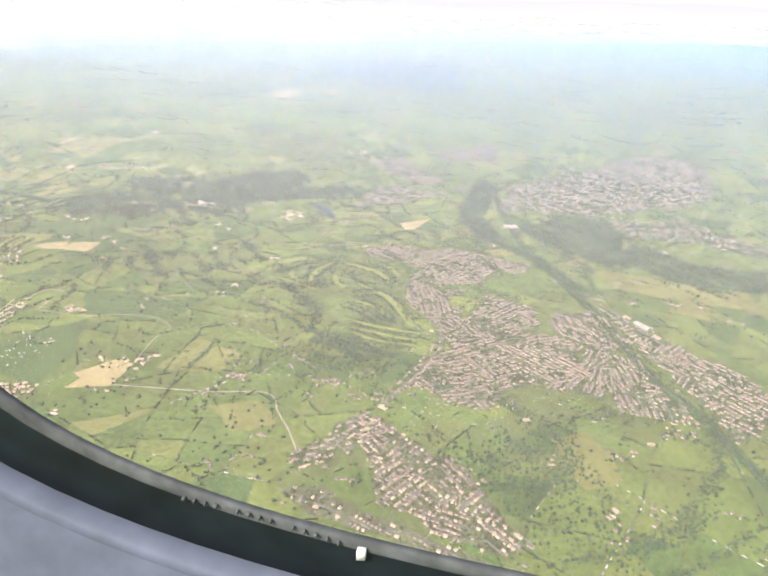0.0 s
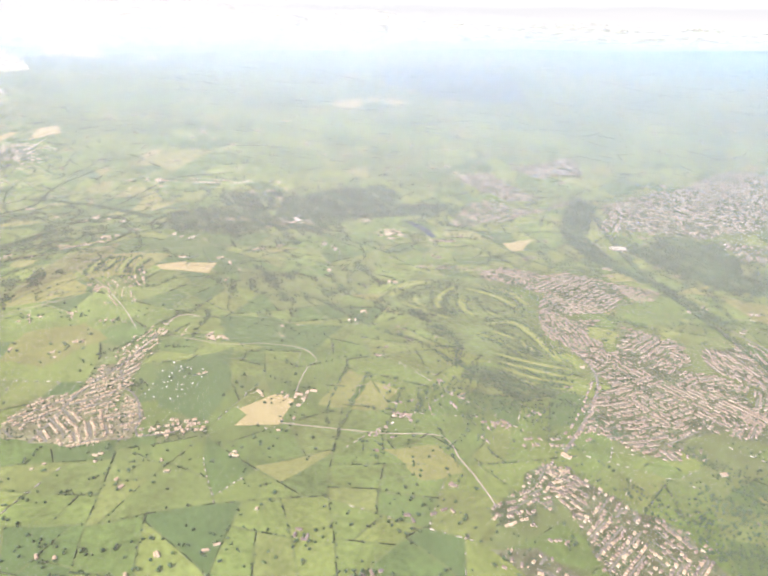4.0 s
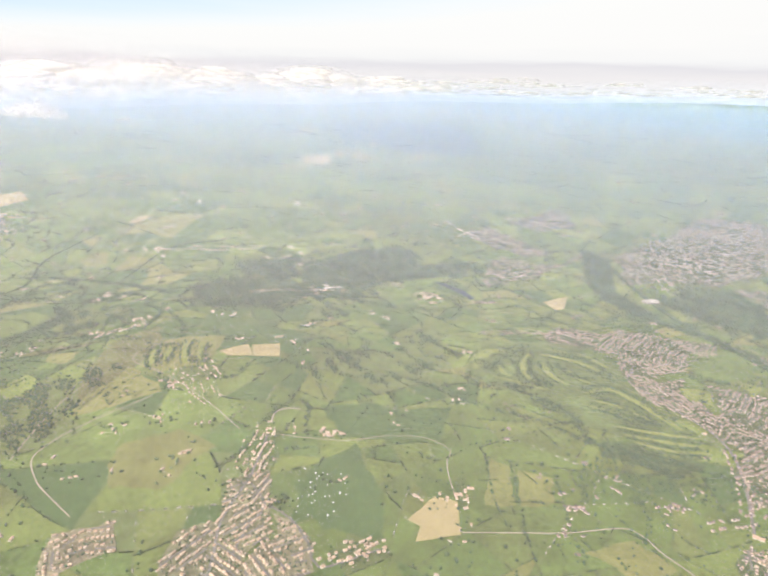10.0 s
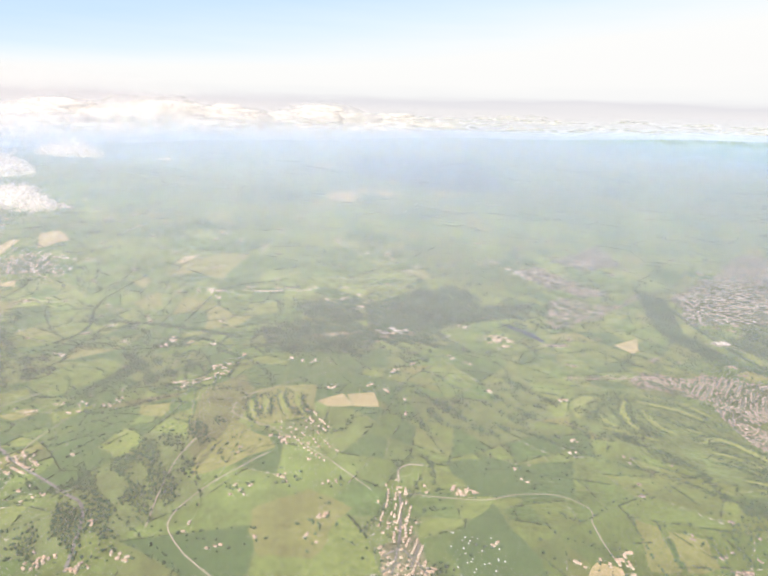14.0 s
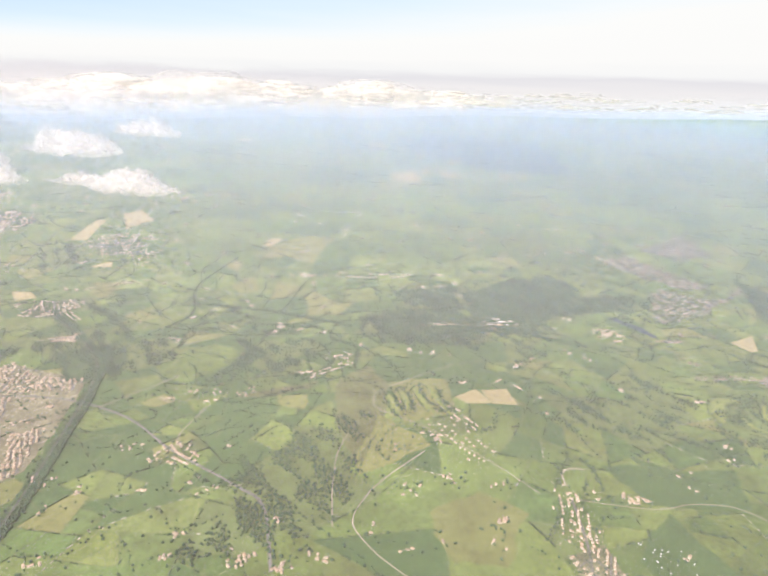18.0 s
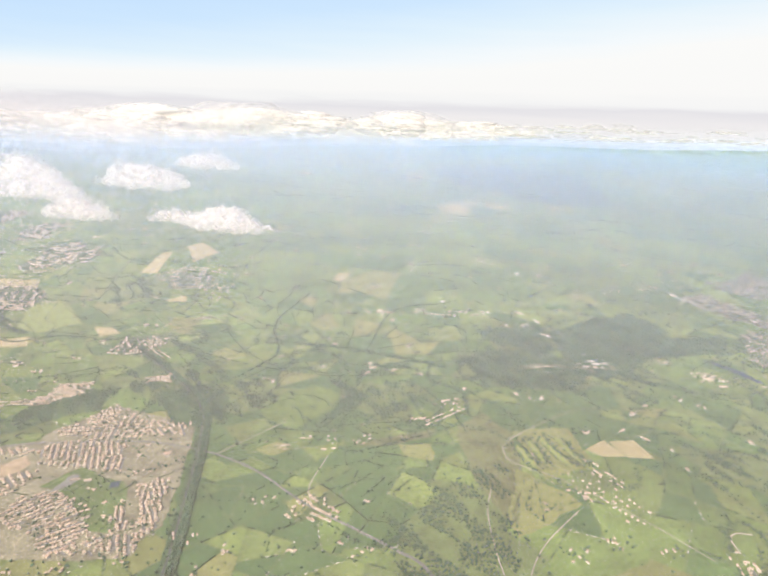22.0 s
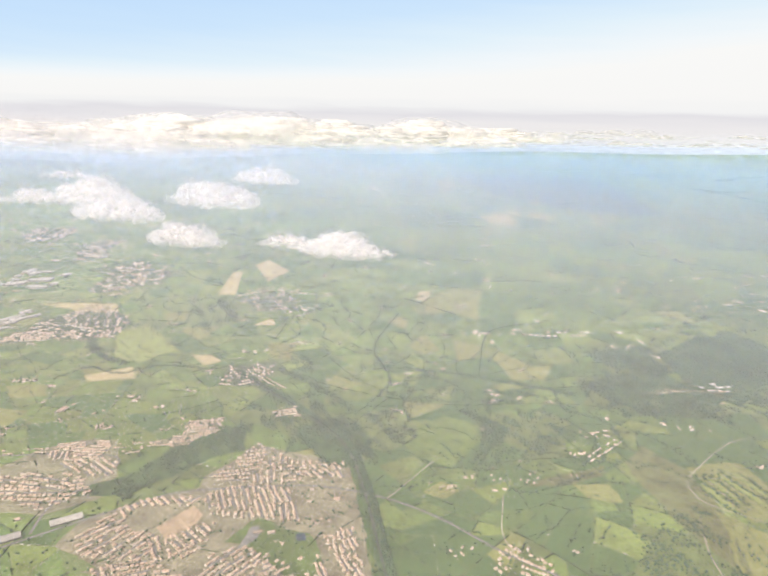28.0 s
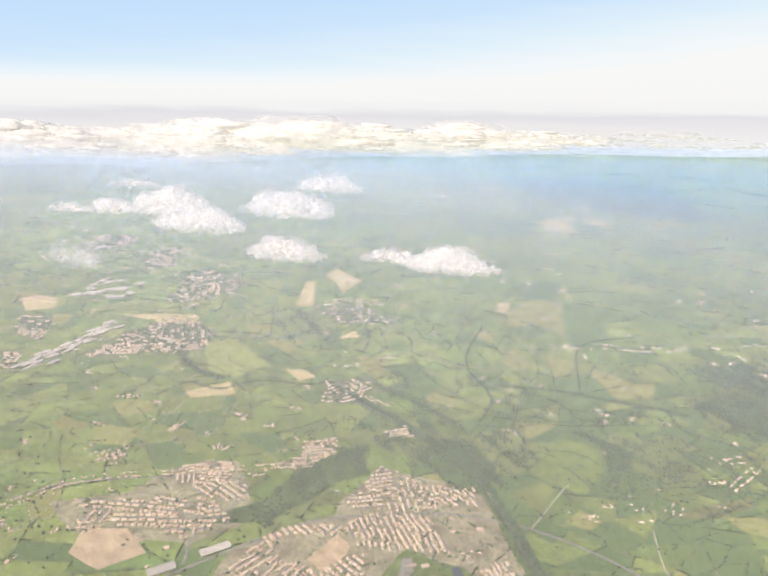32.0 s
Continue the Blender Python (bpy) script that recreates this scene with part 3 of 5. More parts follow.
def lushness(x, y):
    """How wooded the country is: thick in the valleys, thin on the open slopes."""
    v = np.full(np.shape(x), 0.22)
    for cx, cy, rx, ry, k in ((-770, 700, 200, 170, 1.5), (-900, 820, 200, 120, 0.9), (-190, 500, 150, 90, 1.1), (-340, 640, 150, 90, 1.4), (150, 390, 130, 90, 1.2), (60, 790, 190, 150, 1.3), (-1080, 620, 130, 70, 1.2), (-1300, 930, 260, 150, 0.9),
                              (40, 330, 70, 50, 1.4), (-480, 860, 220, 90, 1.0), (-680, 400, 80, 100, 0.9), (-450, 400, 40, 60, 1.2), (-540, 500, 50, 40, 0.8), (-250, 850, 120, 90, 0.9), (-100, 420, 80, 40, 1.2), (-60, 1000, 120, 200, 0.8)):
        v = v + k * np.exp(-((x - cx) / rx) ** 2 - ((y - cy) / ry) ** 2)
    return v


# ---- trees ----
phi = (1 + 5 ** 0.5) / 2
ICO = np.array([(-1, phi, 0), (1, phi, 0), (-1, -phi, 0), (1, -phi, 0), (0, -1, phi), (0, 1, phi), (0, -1, -phi), (0, 1, -phi), (phi, 0, -1), (phi, 0, 1), (-phi, 0, -1), (-phi, 0, 1)]) / math.hypot(1, phi)
ICO_F = np.array([(0, 11, 5), (0, 5, 1), (0, 1, 7), (0, 7, 10), (0, 10, 11), (1, 5, 9), (5, 11, 4), (11, 10, 2), (10, 7, 6), (7, 1, 8), (3, 9, 4), (3, 4, 2), (3, 2, 6), (3, 6, 8), (3, 8, 9), (4, 9, 5), (2, 4, 11), (6, 2, 10), (8, 6, 7), (9, 8, 1)])


def crown(lobes, r):
    """An uneven crown about 1 wide and 1 high, out of jagged clumps."""
    got = []
    for k in range(lobes):
        s = r.uniform(0.24, 0.36) if lobes > 2 else r.uniform(0.34, 0.46)
        a = r.uniform(0, 6.28)
        d = (0.24 if lobes > 2 else 0.14) * r.uniform(0.5, 1.2)
        V = ICO * (s * r.uniform(0.65, 1.3, (12, 1))) * (1, 1, 0.9) + (d * math.cos(a), d * math.sin(a), 0.55 + r.uniform(-0.15, 0.25))
        got.append((V, ICO_F))
    return joined(got)


CROWNS = [crown(4, rng) for _ in range(6)]
CLUMPS = [crown(2, rng) for _ in range(6)]


def plant(xy, size, kinds, lift=0.0):
    """Trees at the places xy, all in one pair of arrays."""
    xy, size = np.asarray(xy, float), np.asarray(size, float)
    which = rng.integers(0, len(kinds), len(xy))
    pieces = []
    for k, (V, F) in enumerate(kinds):
        sel = which == k
        n = int(sel.sum())
        if not n:
            continue
        a = rng.uniform(0, 6.28, n)
        ca, sa = np.cos(a)[:, None], np.sin(a)[:, None]
        s = size[sel][:, None]
        X = (V[None, :, 0] * ca - V[None, :, 1] * sa) * s + xy[sel, 0][:, None]
        Y = (V[None, :, 0] * sa + V[None, :, 1] * ca) * s + xy[sel, 1][:, None]
        Z = V[None, :, 2] * s * rng.uniform(0.85, 1.15, (n, 1)) + height(xy[sel, 0], xy[sel, 1])[:, None] + lift
        VV = np.stack([X, Y, Z], -1).reshape(-1, 3)
        FF = (F[None] + (np.arange(n) * len(V))[:, None, None]).reshape(-1, 3)
        pieces.append((VV, FF))
    return joined(pieces)


def scatter(poly, gap):
    P = np.array(poly)
    lo, hi = P.min(0), P.max(0)
    X, Y = np.meshgrid(np.arange(lo[0], hi[0], gap), np.arange(lo[1], hi[1], gap))
    x = X.ravel() + rng.uniform(-0.5, 0.5, X.size) * gap
    y = Y.ravel() + rng.uniform(-0.5, 0.5, X.size) * gap
    k = inside(poly, x, y)
    return np.c_[x[k], y[k]]


# the far hill gets one dark patch of colour in place of trees
patch("heather_hill", WOODS.pop("far_hill_wood"), 1.5, M_dark_hill, ground, "dark green hill on the horizon", step=60, amp=0.3)
for nm, poly in WOODS.items():
    far = np.mean([p[1] for p in poly]) > 780
    vast = np.mean([p[1] for p in poly]) > 2000
    patch("woodland_floor", poly, 0.45, M_litter, ground, "dark woodland floor", seed=len(nm), amp=0.3, step=60 if vast else 9) if nm not in ("brook_wood", "stream_wood", "cutting_wood", "birch_wood", "clough_wood", "park_wood", "hollow_wood", "slope_copse") else None
    P = np.array(poly, float)
    wide = [tuple(q) for q in P.mean(0) + (P - P.mean(0)) * 1.22]
    xy = scatter(wide, 24 if vast else 3.3 if far else 2.7)
    core = inside(poly, xy[:, 0], xy[:, 1])
    clumpy = np.sin(xy[:, 0] / 13 + 1) * np.sin(xy[:, 1] / 15) + 0.6 * np.sin(xy[:, 0] / 5.3 + xy[:, 1] / 6.1) + rng.normal(0, 0.35, len(xy))
    keep = np.where(core, clumpy > {"birch_wood": -0.1, "clough_wood": 0.15, "slope_copse": 0.1, "hollow_wood": 0.2, "bank_wood": 0.35, "brook_wood": 0.5, "stream_wood": 0.55, "railside_wood": 0.1, "cutting_wood": 0.3, "slope_wood": -0.3, "park_wood": 0.55, "hill_wood": -0.5, "ridge_wood": -0.3, "moor_edge_wood": -0.5}.get(nm, -0.75), clumpy > 0.75)
    xy = xy[keep]
    V, F = plant(xy, rng.uniform(1.7, 3.0, len(xy)) * (6.5 if vast else 1.2 if far else 1.0), CLUMPS)
    tagged(part(nm, raw(nm, V, F, M_leaf)), "dense dark green broadleaf wood between the fields", "wood", kind="stuff")

HP, WP, TREES = [], [], []
for a, b in hedges:
    L = np.linalg.norm(b - a)
    n = max(2, int(L / (7 if a[1] < 900 else 18)))
    if rng.random() < 0.12:
        continue
    line = warp(a + (b - a) * np.linspace(0, 1, n + 1)[:, None])
    wooded = rng.random()
    walled = rng.random() < 0.24
    for k in range(n):
        p, q = line[k], line[k + 1]
        m = (p + q) / 2
        if not seen_land(m[0], m[1]):
            continue
        busy = in_any(TOWN_POLYS + WOOD_POLYS + GOLF + BARE, m[0], m[1])
        if busy:
            continue
        if walled:
            if rng.random() < 0.7:
                WP.append((p, p + (q - p) * rng.uniform(0.15, 0.5), 0.34 * (1 if m[1] < 900 else 2), 0.6))
            continue
        if rng.random() < 0.34:
            HP.append((p, q, rng.uniform(0.4, 0.8) * (0.6 if m[1] < 340 else 1 if m[1] < 900 else 1.7), rng.uniform(0.6, 1.1) * (0.6 if m[1] < 340 else 1 if m[1] < 900 else 1.6)))
        lush_here = float(lushness(m[0], m[1]))
        along = 0.5 + 0.5 * math.sin(m[0] / 23 + 2 * wooded) * math.sin(m[1] / 19 + 5 * wooded)
        if along < 0.3 and rng.random() < 0.6:
            if HP and HP[-1][0] is p:
                HP.pop()
            continue
        dens = 0.28 + 0.7 * max(0, wooded * along - 0.45) + 1.3 * max(0, lush_here - 0.35) * along
        for _ in range(rng.poisson(dens * (5.0 if m[1] < 600 else 6.0 if m[1] < 900 else 5.5))):
            f = rng.random()
            TREES.append((*(p + (q - p) * f + rng.normal(0, 0.8, 2)), rng.uniform(0.7, 1.75) * (1 if m[1] < 900 else 1.4)))


def hedge_arrays(items):
    p = np.array([i[0] for i in items])
    q = np.array([i[1] for i in items])
    w = np.array([i[2] for i in items])[:, None]
    h = np.array([i[3] for i in items])
    d = (q - p) / np.linalg.norm(q - p, axis=1)[:, None]
    nn = np.c_[-d[:, 1], d[:, 0]]
    ring = []
    for e in (p, q):
        for s, z in ((-1, 0.0), (-0.75, 0.8), (0.1, 1.0), (0.8, 0.7), (1, 0.0)):
            xy = e + nn * w * s + rng.normal(0, 0.12, e.shape)
            ring.append(np.c_[xy, height(xy[:, 0], xy[:, 1]) + 0.2 + z * h * rng.uniform(0.8, 1.2, len(h))])
    V = np.stack(ring, 1).reshape(-1, 3)
    base = (np.arange(len(items)) * 10)[:, None, None]
    f = np.array([(k, k + 1, k + 6, k + 5) for k in range(4)] + [(0, 1, 2, 3), (5, 6, 7, 8)])
    return V, (f[None] + base).reshape(-1, 4)


V, F = hedge_arrays(HP)
tagged(part("hedgerow", raw("hedgerow", V, F, M_hedge)), "low dark green hedgerows and banks bounding the fields", "hedge", kind="stuff")
V, F = hedge_arrays(WP)
tagged(part("drystone_walls", raw("drystone_walls", V, F, M_stone)), "broken lines of pale drystone walls between pastures", "wall", kind="stuff")

# tree belts along the streams, thick in the valleys and thin on the open slopes
X, Y = np.meshgrid(np.arange(-2600, 900, 3.1), np.arange(150, 1500, 3.1))
x = X.ravel() + rng.uniform(-1.9, 1.9, X.size)
y = Y.ravel() + rng.uniform(-1.9, 1.9, X.size)
f1 = np.sin(x / 83 + 1.7 * np.sin(y / 61)) + np.sin(y / 47 + 1.5 * np.sin(x / 57)) + 0.35 * np.sin(x / 17 + y / 23)
f2 = np.sin(x / 39 - y / 71 + 1.2 * np.sin(y / 33 + 1)) + np.sin(y / 29 + 1.4 * np.sin(x / 41 + 2)) + 0.3 * np.sin(x / 11)
lush = lushness(x, y)
chance = np.where(y > 850, 0.45, 0.8) * ((np.abs(f1) < 0.11 * lush) | (np.abs(f2) < 0.09 * lush)) + 0.008 * lush
keep = (rng.random(x.shape) < chance) & seen_land(x, y) & ~in_any(OPEN + GOLF, x, y)
keep &= ~in_any(TOWN_POLYS + BARE, x, y)
x, y = x[keep], y[keep]
V, F = plant(np.c_[x, y], rng.uniform(1.3, 2.7, len(x)) * np.where(y > 900, 1.4, 1.0), CLUMPS)
tagged(part("stream_trees", raw("stream_trees", V, F, M_leaf)), "winding belts of green trees along streams", "trees", kind="stuff")
copse = []
for _ in range(300):
    y = 1000 + 2300 * rng.random() ** 1.5
    x = rng.uniform(-1000 - 1.15 * y, 0.6 * y)
    if not seen_land(x, y) or in_any(TOWN_POLYS, x, y):
        continue
    k = 1 + (y - 1000) / 1500
    a, L = rng.uniform(-0.9, 0.9), rng.uniform(10, 60) * k
    n = int(L / 2.4)
    u, v = rng.normal(0, 0.5, n) * L, rng.normal(0, 0.2, n) * L * rng.random()
    bow = 0.25 * u * u / L
    copse.append(np.c_[x + u * math.cos(a) - (v + bow) * math.sin(a), y + u * math.sin(a) + (v + bow) * math.cos(a), rng.uniform(1.8, 3.6, n) * k])
copse = np.vstack(copse)
V, F = plant(copse[:, :2], copse[:, 2], CLUMPS)
tagged(part("distant_copses", raw("distant_copses", V, F, M_leaf)), "dark copses and shelter belts on the far slopes", "trees", kind="stuff")
T = np.array(TREES)
V, F = plant(T[:, :2], T[:, 2], CROWNS)
tagged(part("hedgerow_trees", raw("hedgerow_trees", V, F, M_leaf)), "scattered rounded broadleaf trees along field hedges", "tree", kind="stuff")

# ---- roads, railway, lanes ----
ROADS = [
    ("main_road", [(-1241, 360), (-1195, 411), (-1167, 440), (-1143, 463), (-1110, 479), (-1026, 507), (-975, 512), (-926, 506), (-875, 487), (-811, 442), (-724, 390), (-690, 365), (-660, 300)], 2.7, M_street, "grey main road with worn asphalt"),
    ("lane", [(-504, 700), (-555, 662), (-625, 571), (-632, 540), (-622, 522), (-578, 501), (-514, 460), (-470, 425)], 0.95, M_lane, "pale narrow lane between hedges"),
    ("lane", [(-570, 460), (-599, 417), (-613, 385), (-616, 357), (-598, 335), (-581, 322), (-545, 300)], 1.0, M_lane, "pale dirt track across pasture"),
    ("village_street", [(-444, 423), (-442, 404), (-440, 366), (-443, 317), (-435, 282), (-430, 255)], 2.2, M_street, "worn grey village street"),
    ("village_street", [(-436, 358), (-418, 336), (-423, 314), (-424, 280)], 1.8, M_street, "worn grey village street"),
    ("village_street", [(-414, 336), (-396, 326), (-377, 304), (-366, 286), (-330, 308)], 1.8, M_street, "worn grey village street"),
    ("lane", [(-440, 425), (-420, 425), (-374, 429), (-343, 443), (-307, 448), (-284, 433), (-287, 418), (-285, 396), (-280, 372)], 0.9, M_lane, "pale farm lane"),
    ("lane", [(-275, 334), (-234, 341), (-200, 347), (-154, 359), (-140, 340), (-122, 318), (-110, 300)], 1.15, M_lane, "pale straight farm lane"),
    ("lane", [(-814, 529), (-817, 473), (-808, 446)], 1.08, M_lane, "pale straight farm track"),
    ("lane", [(-930, 508), (-912, 545), (-890, 590)], 1.08, M_lane, "pale field track"),
    ("lane", [(-640, 500), (-648, 450), (-642, 400), (-630, 350)], 1.01, M_lane, "pale track through the wood"),
    ("town_road", [(-64, 370), (-40, 440), (-33, 500), (-60, 560), (-85, 610), (-60, 650), (20, 690)], 2.6, M_street, "grey road through the town"),
    ("town_road", [(62, 800), (122, 660), (160, 600), (200, 520), (250, 430)], 2.8, M_street, "grey road beside the railway"),
    ("town_road", [(-1230, 380), (-1240, 420), (-1225, 470), (-1232, 510), (-1300, 500), (-1400, 460), (-1440, 420)], 2.4, M_street, "grey road along a row of houses"),
]
for nm, pts, w, m, lab in ROADS:
    tagged(ribbon(nm, pts, w, 0.75, m), lab, "road", kind="structure")
RAIL = [[(-1, 1052), (55, 813), (112, 649), (141, 556), (159, 483), (186, 430), (200, 383), (215, 330)],
        [(-1208, 768), (-1086, 681), (-1001, 605), (-962, 530), (-925, 430), (-900, 360), (-880, 290)]]
for pts in RAIL:
    tagged(ribbon("railway_cutting", pts, 1.6, 0.7, M_ballast), "straight railway line in a wooded cutting", "railway", kind="structure")
    ribbon("cutting_bank", pts, 10.5, 0.5, M_litter, ground, "dark overgrown bank of the railway cutting")
    line = smooth_line(pts, 1.6)
    d = np.gradient(line, axis=0)
    d /= np.linalg.norm(d, axis=1)[:, None]
    nn = np.c_[-d[:, 1], d[:, 0]]
    xy = [line + nn * (2.6 + 1.8 * k + rng.uniform(-0.8, 0.8, (len(line), 1))) * (1 if pts[0][0] < -500 else -1) for k in range(4 if pts[0][0] < -500 else 2)]
    xy += [(line - nn * (5.5 + rng.uniform(-3, 6, (len(line), 1))) * (1 if pts[0][0] < -500 else -1))[::4]]
    xy = np.vstack(xy)
    V, F = plant(xy, rng.uniform(1.8, 3.2, len(xy)), CLUMPS)
    tagged(part("railside_trees", raw("railside_trees", V, F, M_leaf)), "dark line of trees beside the railway", "trees", kind="stuff")

for nm, polys in HAY.items():
    for p in polys:
        patch(nm, p, 0.6, M_hay if nm == "hay_field" else M_soil, ground, "pale mown hay field" if nm == "hay_field" else "bare earth building site", amp=0.05)

# ---- golf courses ----
for p in GOLF:
    patch("rough", p, 0.5, M_rough if p is GOLF[0] else M_ochre, ground, "rough grass of a golf course", amp=0.25)
FAIRWAYS = [([(-190, 660), (-202, 616), (-194, 585)], 12), ([(-176, 640), (-171, 602), (-156, 586)], 11), ([(-176, 663), (-136, 650), (-110, 625)], 11), ([(-166, 681), (-124, 671), (-100, 640)], 10),
            ([(-236, 587), (-215, 580), (-182, 568)], 9), ([(-258, 602), (-243, 652), (-215, 664)], 20), ([(-141, 570), (-115, 584), (-90, 560), (-64, 512)], 13), ([(-134, 554), (-107, 543), (-88, 522)], 9),
            ([(-125, 505), (-94, 500), (-54, 498)], 7.5), ([(-122, 491), (-86, 485), (-56, 484)], 7.5), ([(-116, 480), (-88, 471), (-54, 473)], 7),
            ([(-150, 545), (-120, 530), (-100, 512)], 6), ([(-112, 470), (-90, 462), (-62, 466)], 4.5), ([(-230, 625), (-226, 600), (-214, 590)], 8), ([(-150, 625), (-140, 600), (-120, 590)], 7),
            ([(-618, 560), (-604, 520)], 10), ([(-607, 572), (-592, 526)], 8), ([(-595, 585), (-575, 540), (-566, 526)], 9), ([(-575, 588), (-566, 560), (-548, 526)], 9)]
edge_trees = []
for pts, w in FAIRWAYS:
    side = smooth_line(pts, 2.2)
    dn = np.gradient(side, axis=0)
    dn = np.c_[-dn[:, 1], dn[:, 0]] / np.linalg.norm(dn, axis=1)[:, None]
    edge_trees += [(*(q + n_ * sd * w * rng.uniform(0.46, 0.62)), rng.uniform(1.3, 2.6)) for sd in (-1, 1) for q, n_ in zip(side, dn) if rng.random() < 0.62 + 0.3 * math.sin(q[0] / 9 + q[1] / 7)]
    ribbon("fairway", pts, w * 0.72, 0.75, M_fairway, ground, "mown light green fairway", taper=True, step=5)
for p in GOLF:
    q = scatter(p, 3.4)
    band = np.sin(q[:, 0] / 11 + 1.6 * np.sin(q[:, 1] / 17)) + np.sin(q[:, 1] / 7.5 + 1.2 * np.sin(q[:, 0] / 21)) + rng.normal(0, 0.4, len(q))
    q = q[band > (0.75 if p is GOLF[0] else 1.1)]
    edge_trees += [(a, b, rng.uniform(1.5, 3.0)) for a, b in q]
et = np.array(edge_trees)
V, F = plant(et[:, :2], et[:, 2], CROWNS)
tagged(part("fairway_trees", raw("fairway_trees", V, F, M_leaf)), "rows of trees between the fairways", "trees", kind="stuff")
BELTS = [([(-1440, 668), (-1420, 722), (-1365, 715), (-1320, 760), (-1240, 770), (-1225, 800)], 5), ([(66, 251), (120, 276), (165, 318)], 5), ([(94, 238), (140, 268), (190, 312)], 4), ([(-1500, 850), (-1470, 800), (-1420, 765), (-1380, 750)], 12), ([(30, 400), (60, 380), (75, 340), (60, 310), (20, 300)], 8),
         ([(-145, 538), (-116, 522), (-100, 505)], 4), ([(-140, 580), (-120, 592), (-95, 575), (-70, 525)], 4), ([(-185, 668), (-195, 630), (-188, 600)], 4), ([(-240, 600), (-225, 640), (-205, 650)], 4), ([(-996, 1049), (-1018, 917), (-974, 805), (-992, 701)], 2.4), ([(-724, 1048), (-823, 1003), (-840, 850)], 2.2),
         ([(-816, 572), (-792, 537), (-717, 574), (-678, 605)], 3), ([(-733, 797), (-727, 735), (-683, 695), (-671, 626)], 5), ([(-776, 499), (-777, 478), (-797, 458)], 1.4), ([(-761, 456), (-747, 486)], 1.4), ([(-736, 461), (-721, 484)], 1.2), ([(-785, 623), (-797, 582)], 1.6), ([(-160, 470), (-120, 455), (-60, 440), (-20, 400)], 5), ([(-330, 560), (-260, 520), (-200, 500), (-160, 470)], 5),
         ([(-198, 608), (-187, 586), (-174, 578)], 7), ([(-163, 643), (-146, 608), (-128, 608)], 6), ([(-127, 562), (-103, 540), (-86, 512)], 8), ([(-124, 498), (-90, 493), (-62, 490)], 2.4), ([(-121, 485), (-89, 478), (-61, 478)], 2.4),
         ([(-268, 591), (-257, 562), (-223, 570), (-194, 544), (-168, 520), (-158, 470)], 9), ([(-164, 668), (-128, 660), (-106, 635)], 3), ([(-212, 640), (-207, 606), (-211, 589)], 6), ([(-120, 470), (-88, 462), (-60, 466)], 4),
         ([(-613, 556), (-600, 522)], 3), ([(-600, 570), (-587, 532)], 4), ([(-588, 592), (-580, 559), (-559, 531)], 4.5), ([(-566, 580), (-552, 532)], 5),
         ([(-255, 435), (-250, 376), (-241, 339)], 1.2), ([(-234, 430), (-231, 372), (-230, 341), (-226, 312)], 1.2), ([(-199, 414), (-197, 379), (-198, 347), (-191, 321)], 1.5), ([(-127, 412), (-126, 378), (-119, 355), (-106, 343)], 1.6),
         ([(-160, 371), (-148, 347), (-138, 328)], 1.4), ([(-961, 851), (-864, 852), (-778, 819), (-709, 780)], 9), ([(-892, 639), (-838, 590), (-834, 664)], 3), ([(-811, 629), (-784, 610), (-755, 619), (-723, 596)], 3),
         ([(-746, 682), (-725, 620), (-705, 597), (-704, 646)], 3.5), ([(-691, 832), (-686, 758), (-652, 709)], 4), ([(-781, 701), (-729, 672), (-707, 646)], 4), ([(-718, 439), (-718, 390)], 2), ([(-737, 433), (-718, 409), (-730, 393)], 5),
         ([(-823, 376), (-828, 399), (-817, 411)], 1.4), ([(188, 424), (181, 368), (143, 306), (108, 273)], 8), ([(-453, 440), (-446, 472), (-424, 480), (-414, 440), (-412, 425)], 4.5), ([(-456, 420), (-458, 395), (-470, 370)], 3),
         ([(-28, 1134), (-44, 939), (1, 839), (71, 765), (119, 667)], 14), ([(-798, 540), (-766, 535), (-740, 546)], 1.2), ([(-796, 467), (-770, 482), (-752, 508), (-730, 512)], 1.2), ([(-1150, 800), (-1060, 740), (-1000, 680)], 10)]
for pts, w in BELTS:
    line = smooth_line(pts, 2.0)
    n = int(len(line) * (1.2 if w < 2 else max(1.3, w * 0.65)))
    at = line[rng.integers(0, len(line), n)] + rng.normal(0, 1, (n, 2)) * w * 0.42
    V, F = plant(at, rng.uniform(1.2, 2.4, n) * (1.0 if pts[0][1] < 900 else 1.4), CROWNS)
    tagged(part("tree_belt", raw("tree_belt", V, F, M_leaf)), "irregular dark green belt of trees", "trees", kind="stuff")
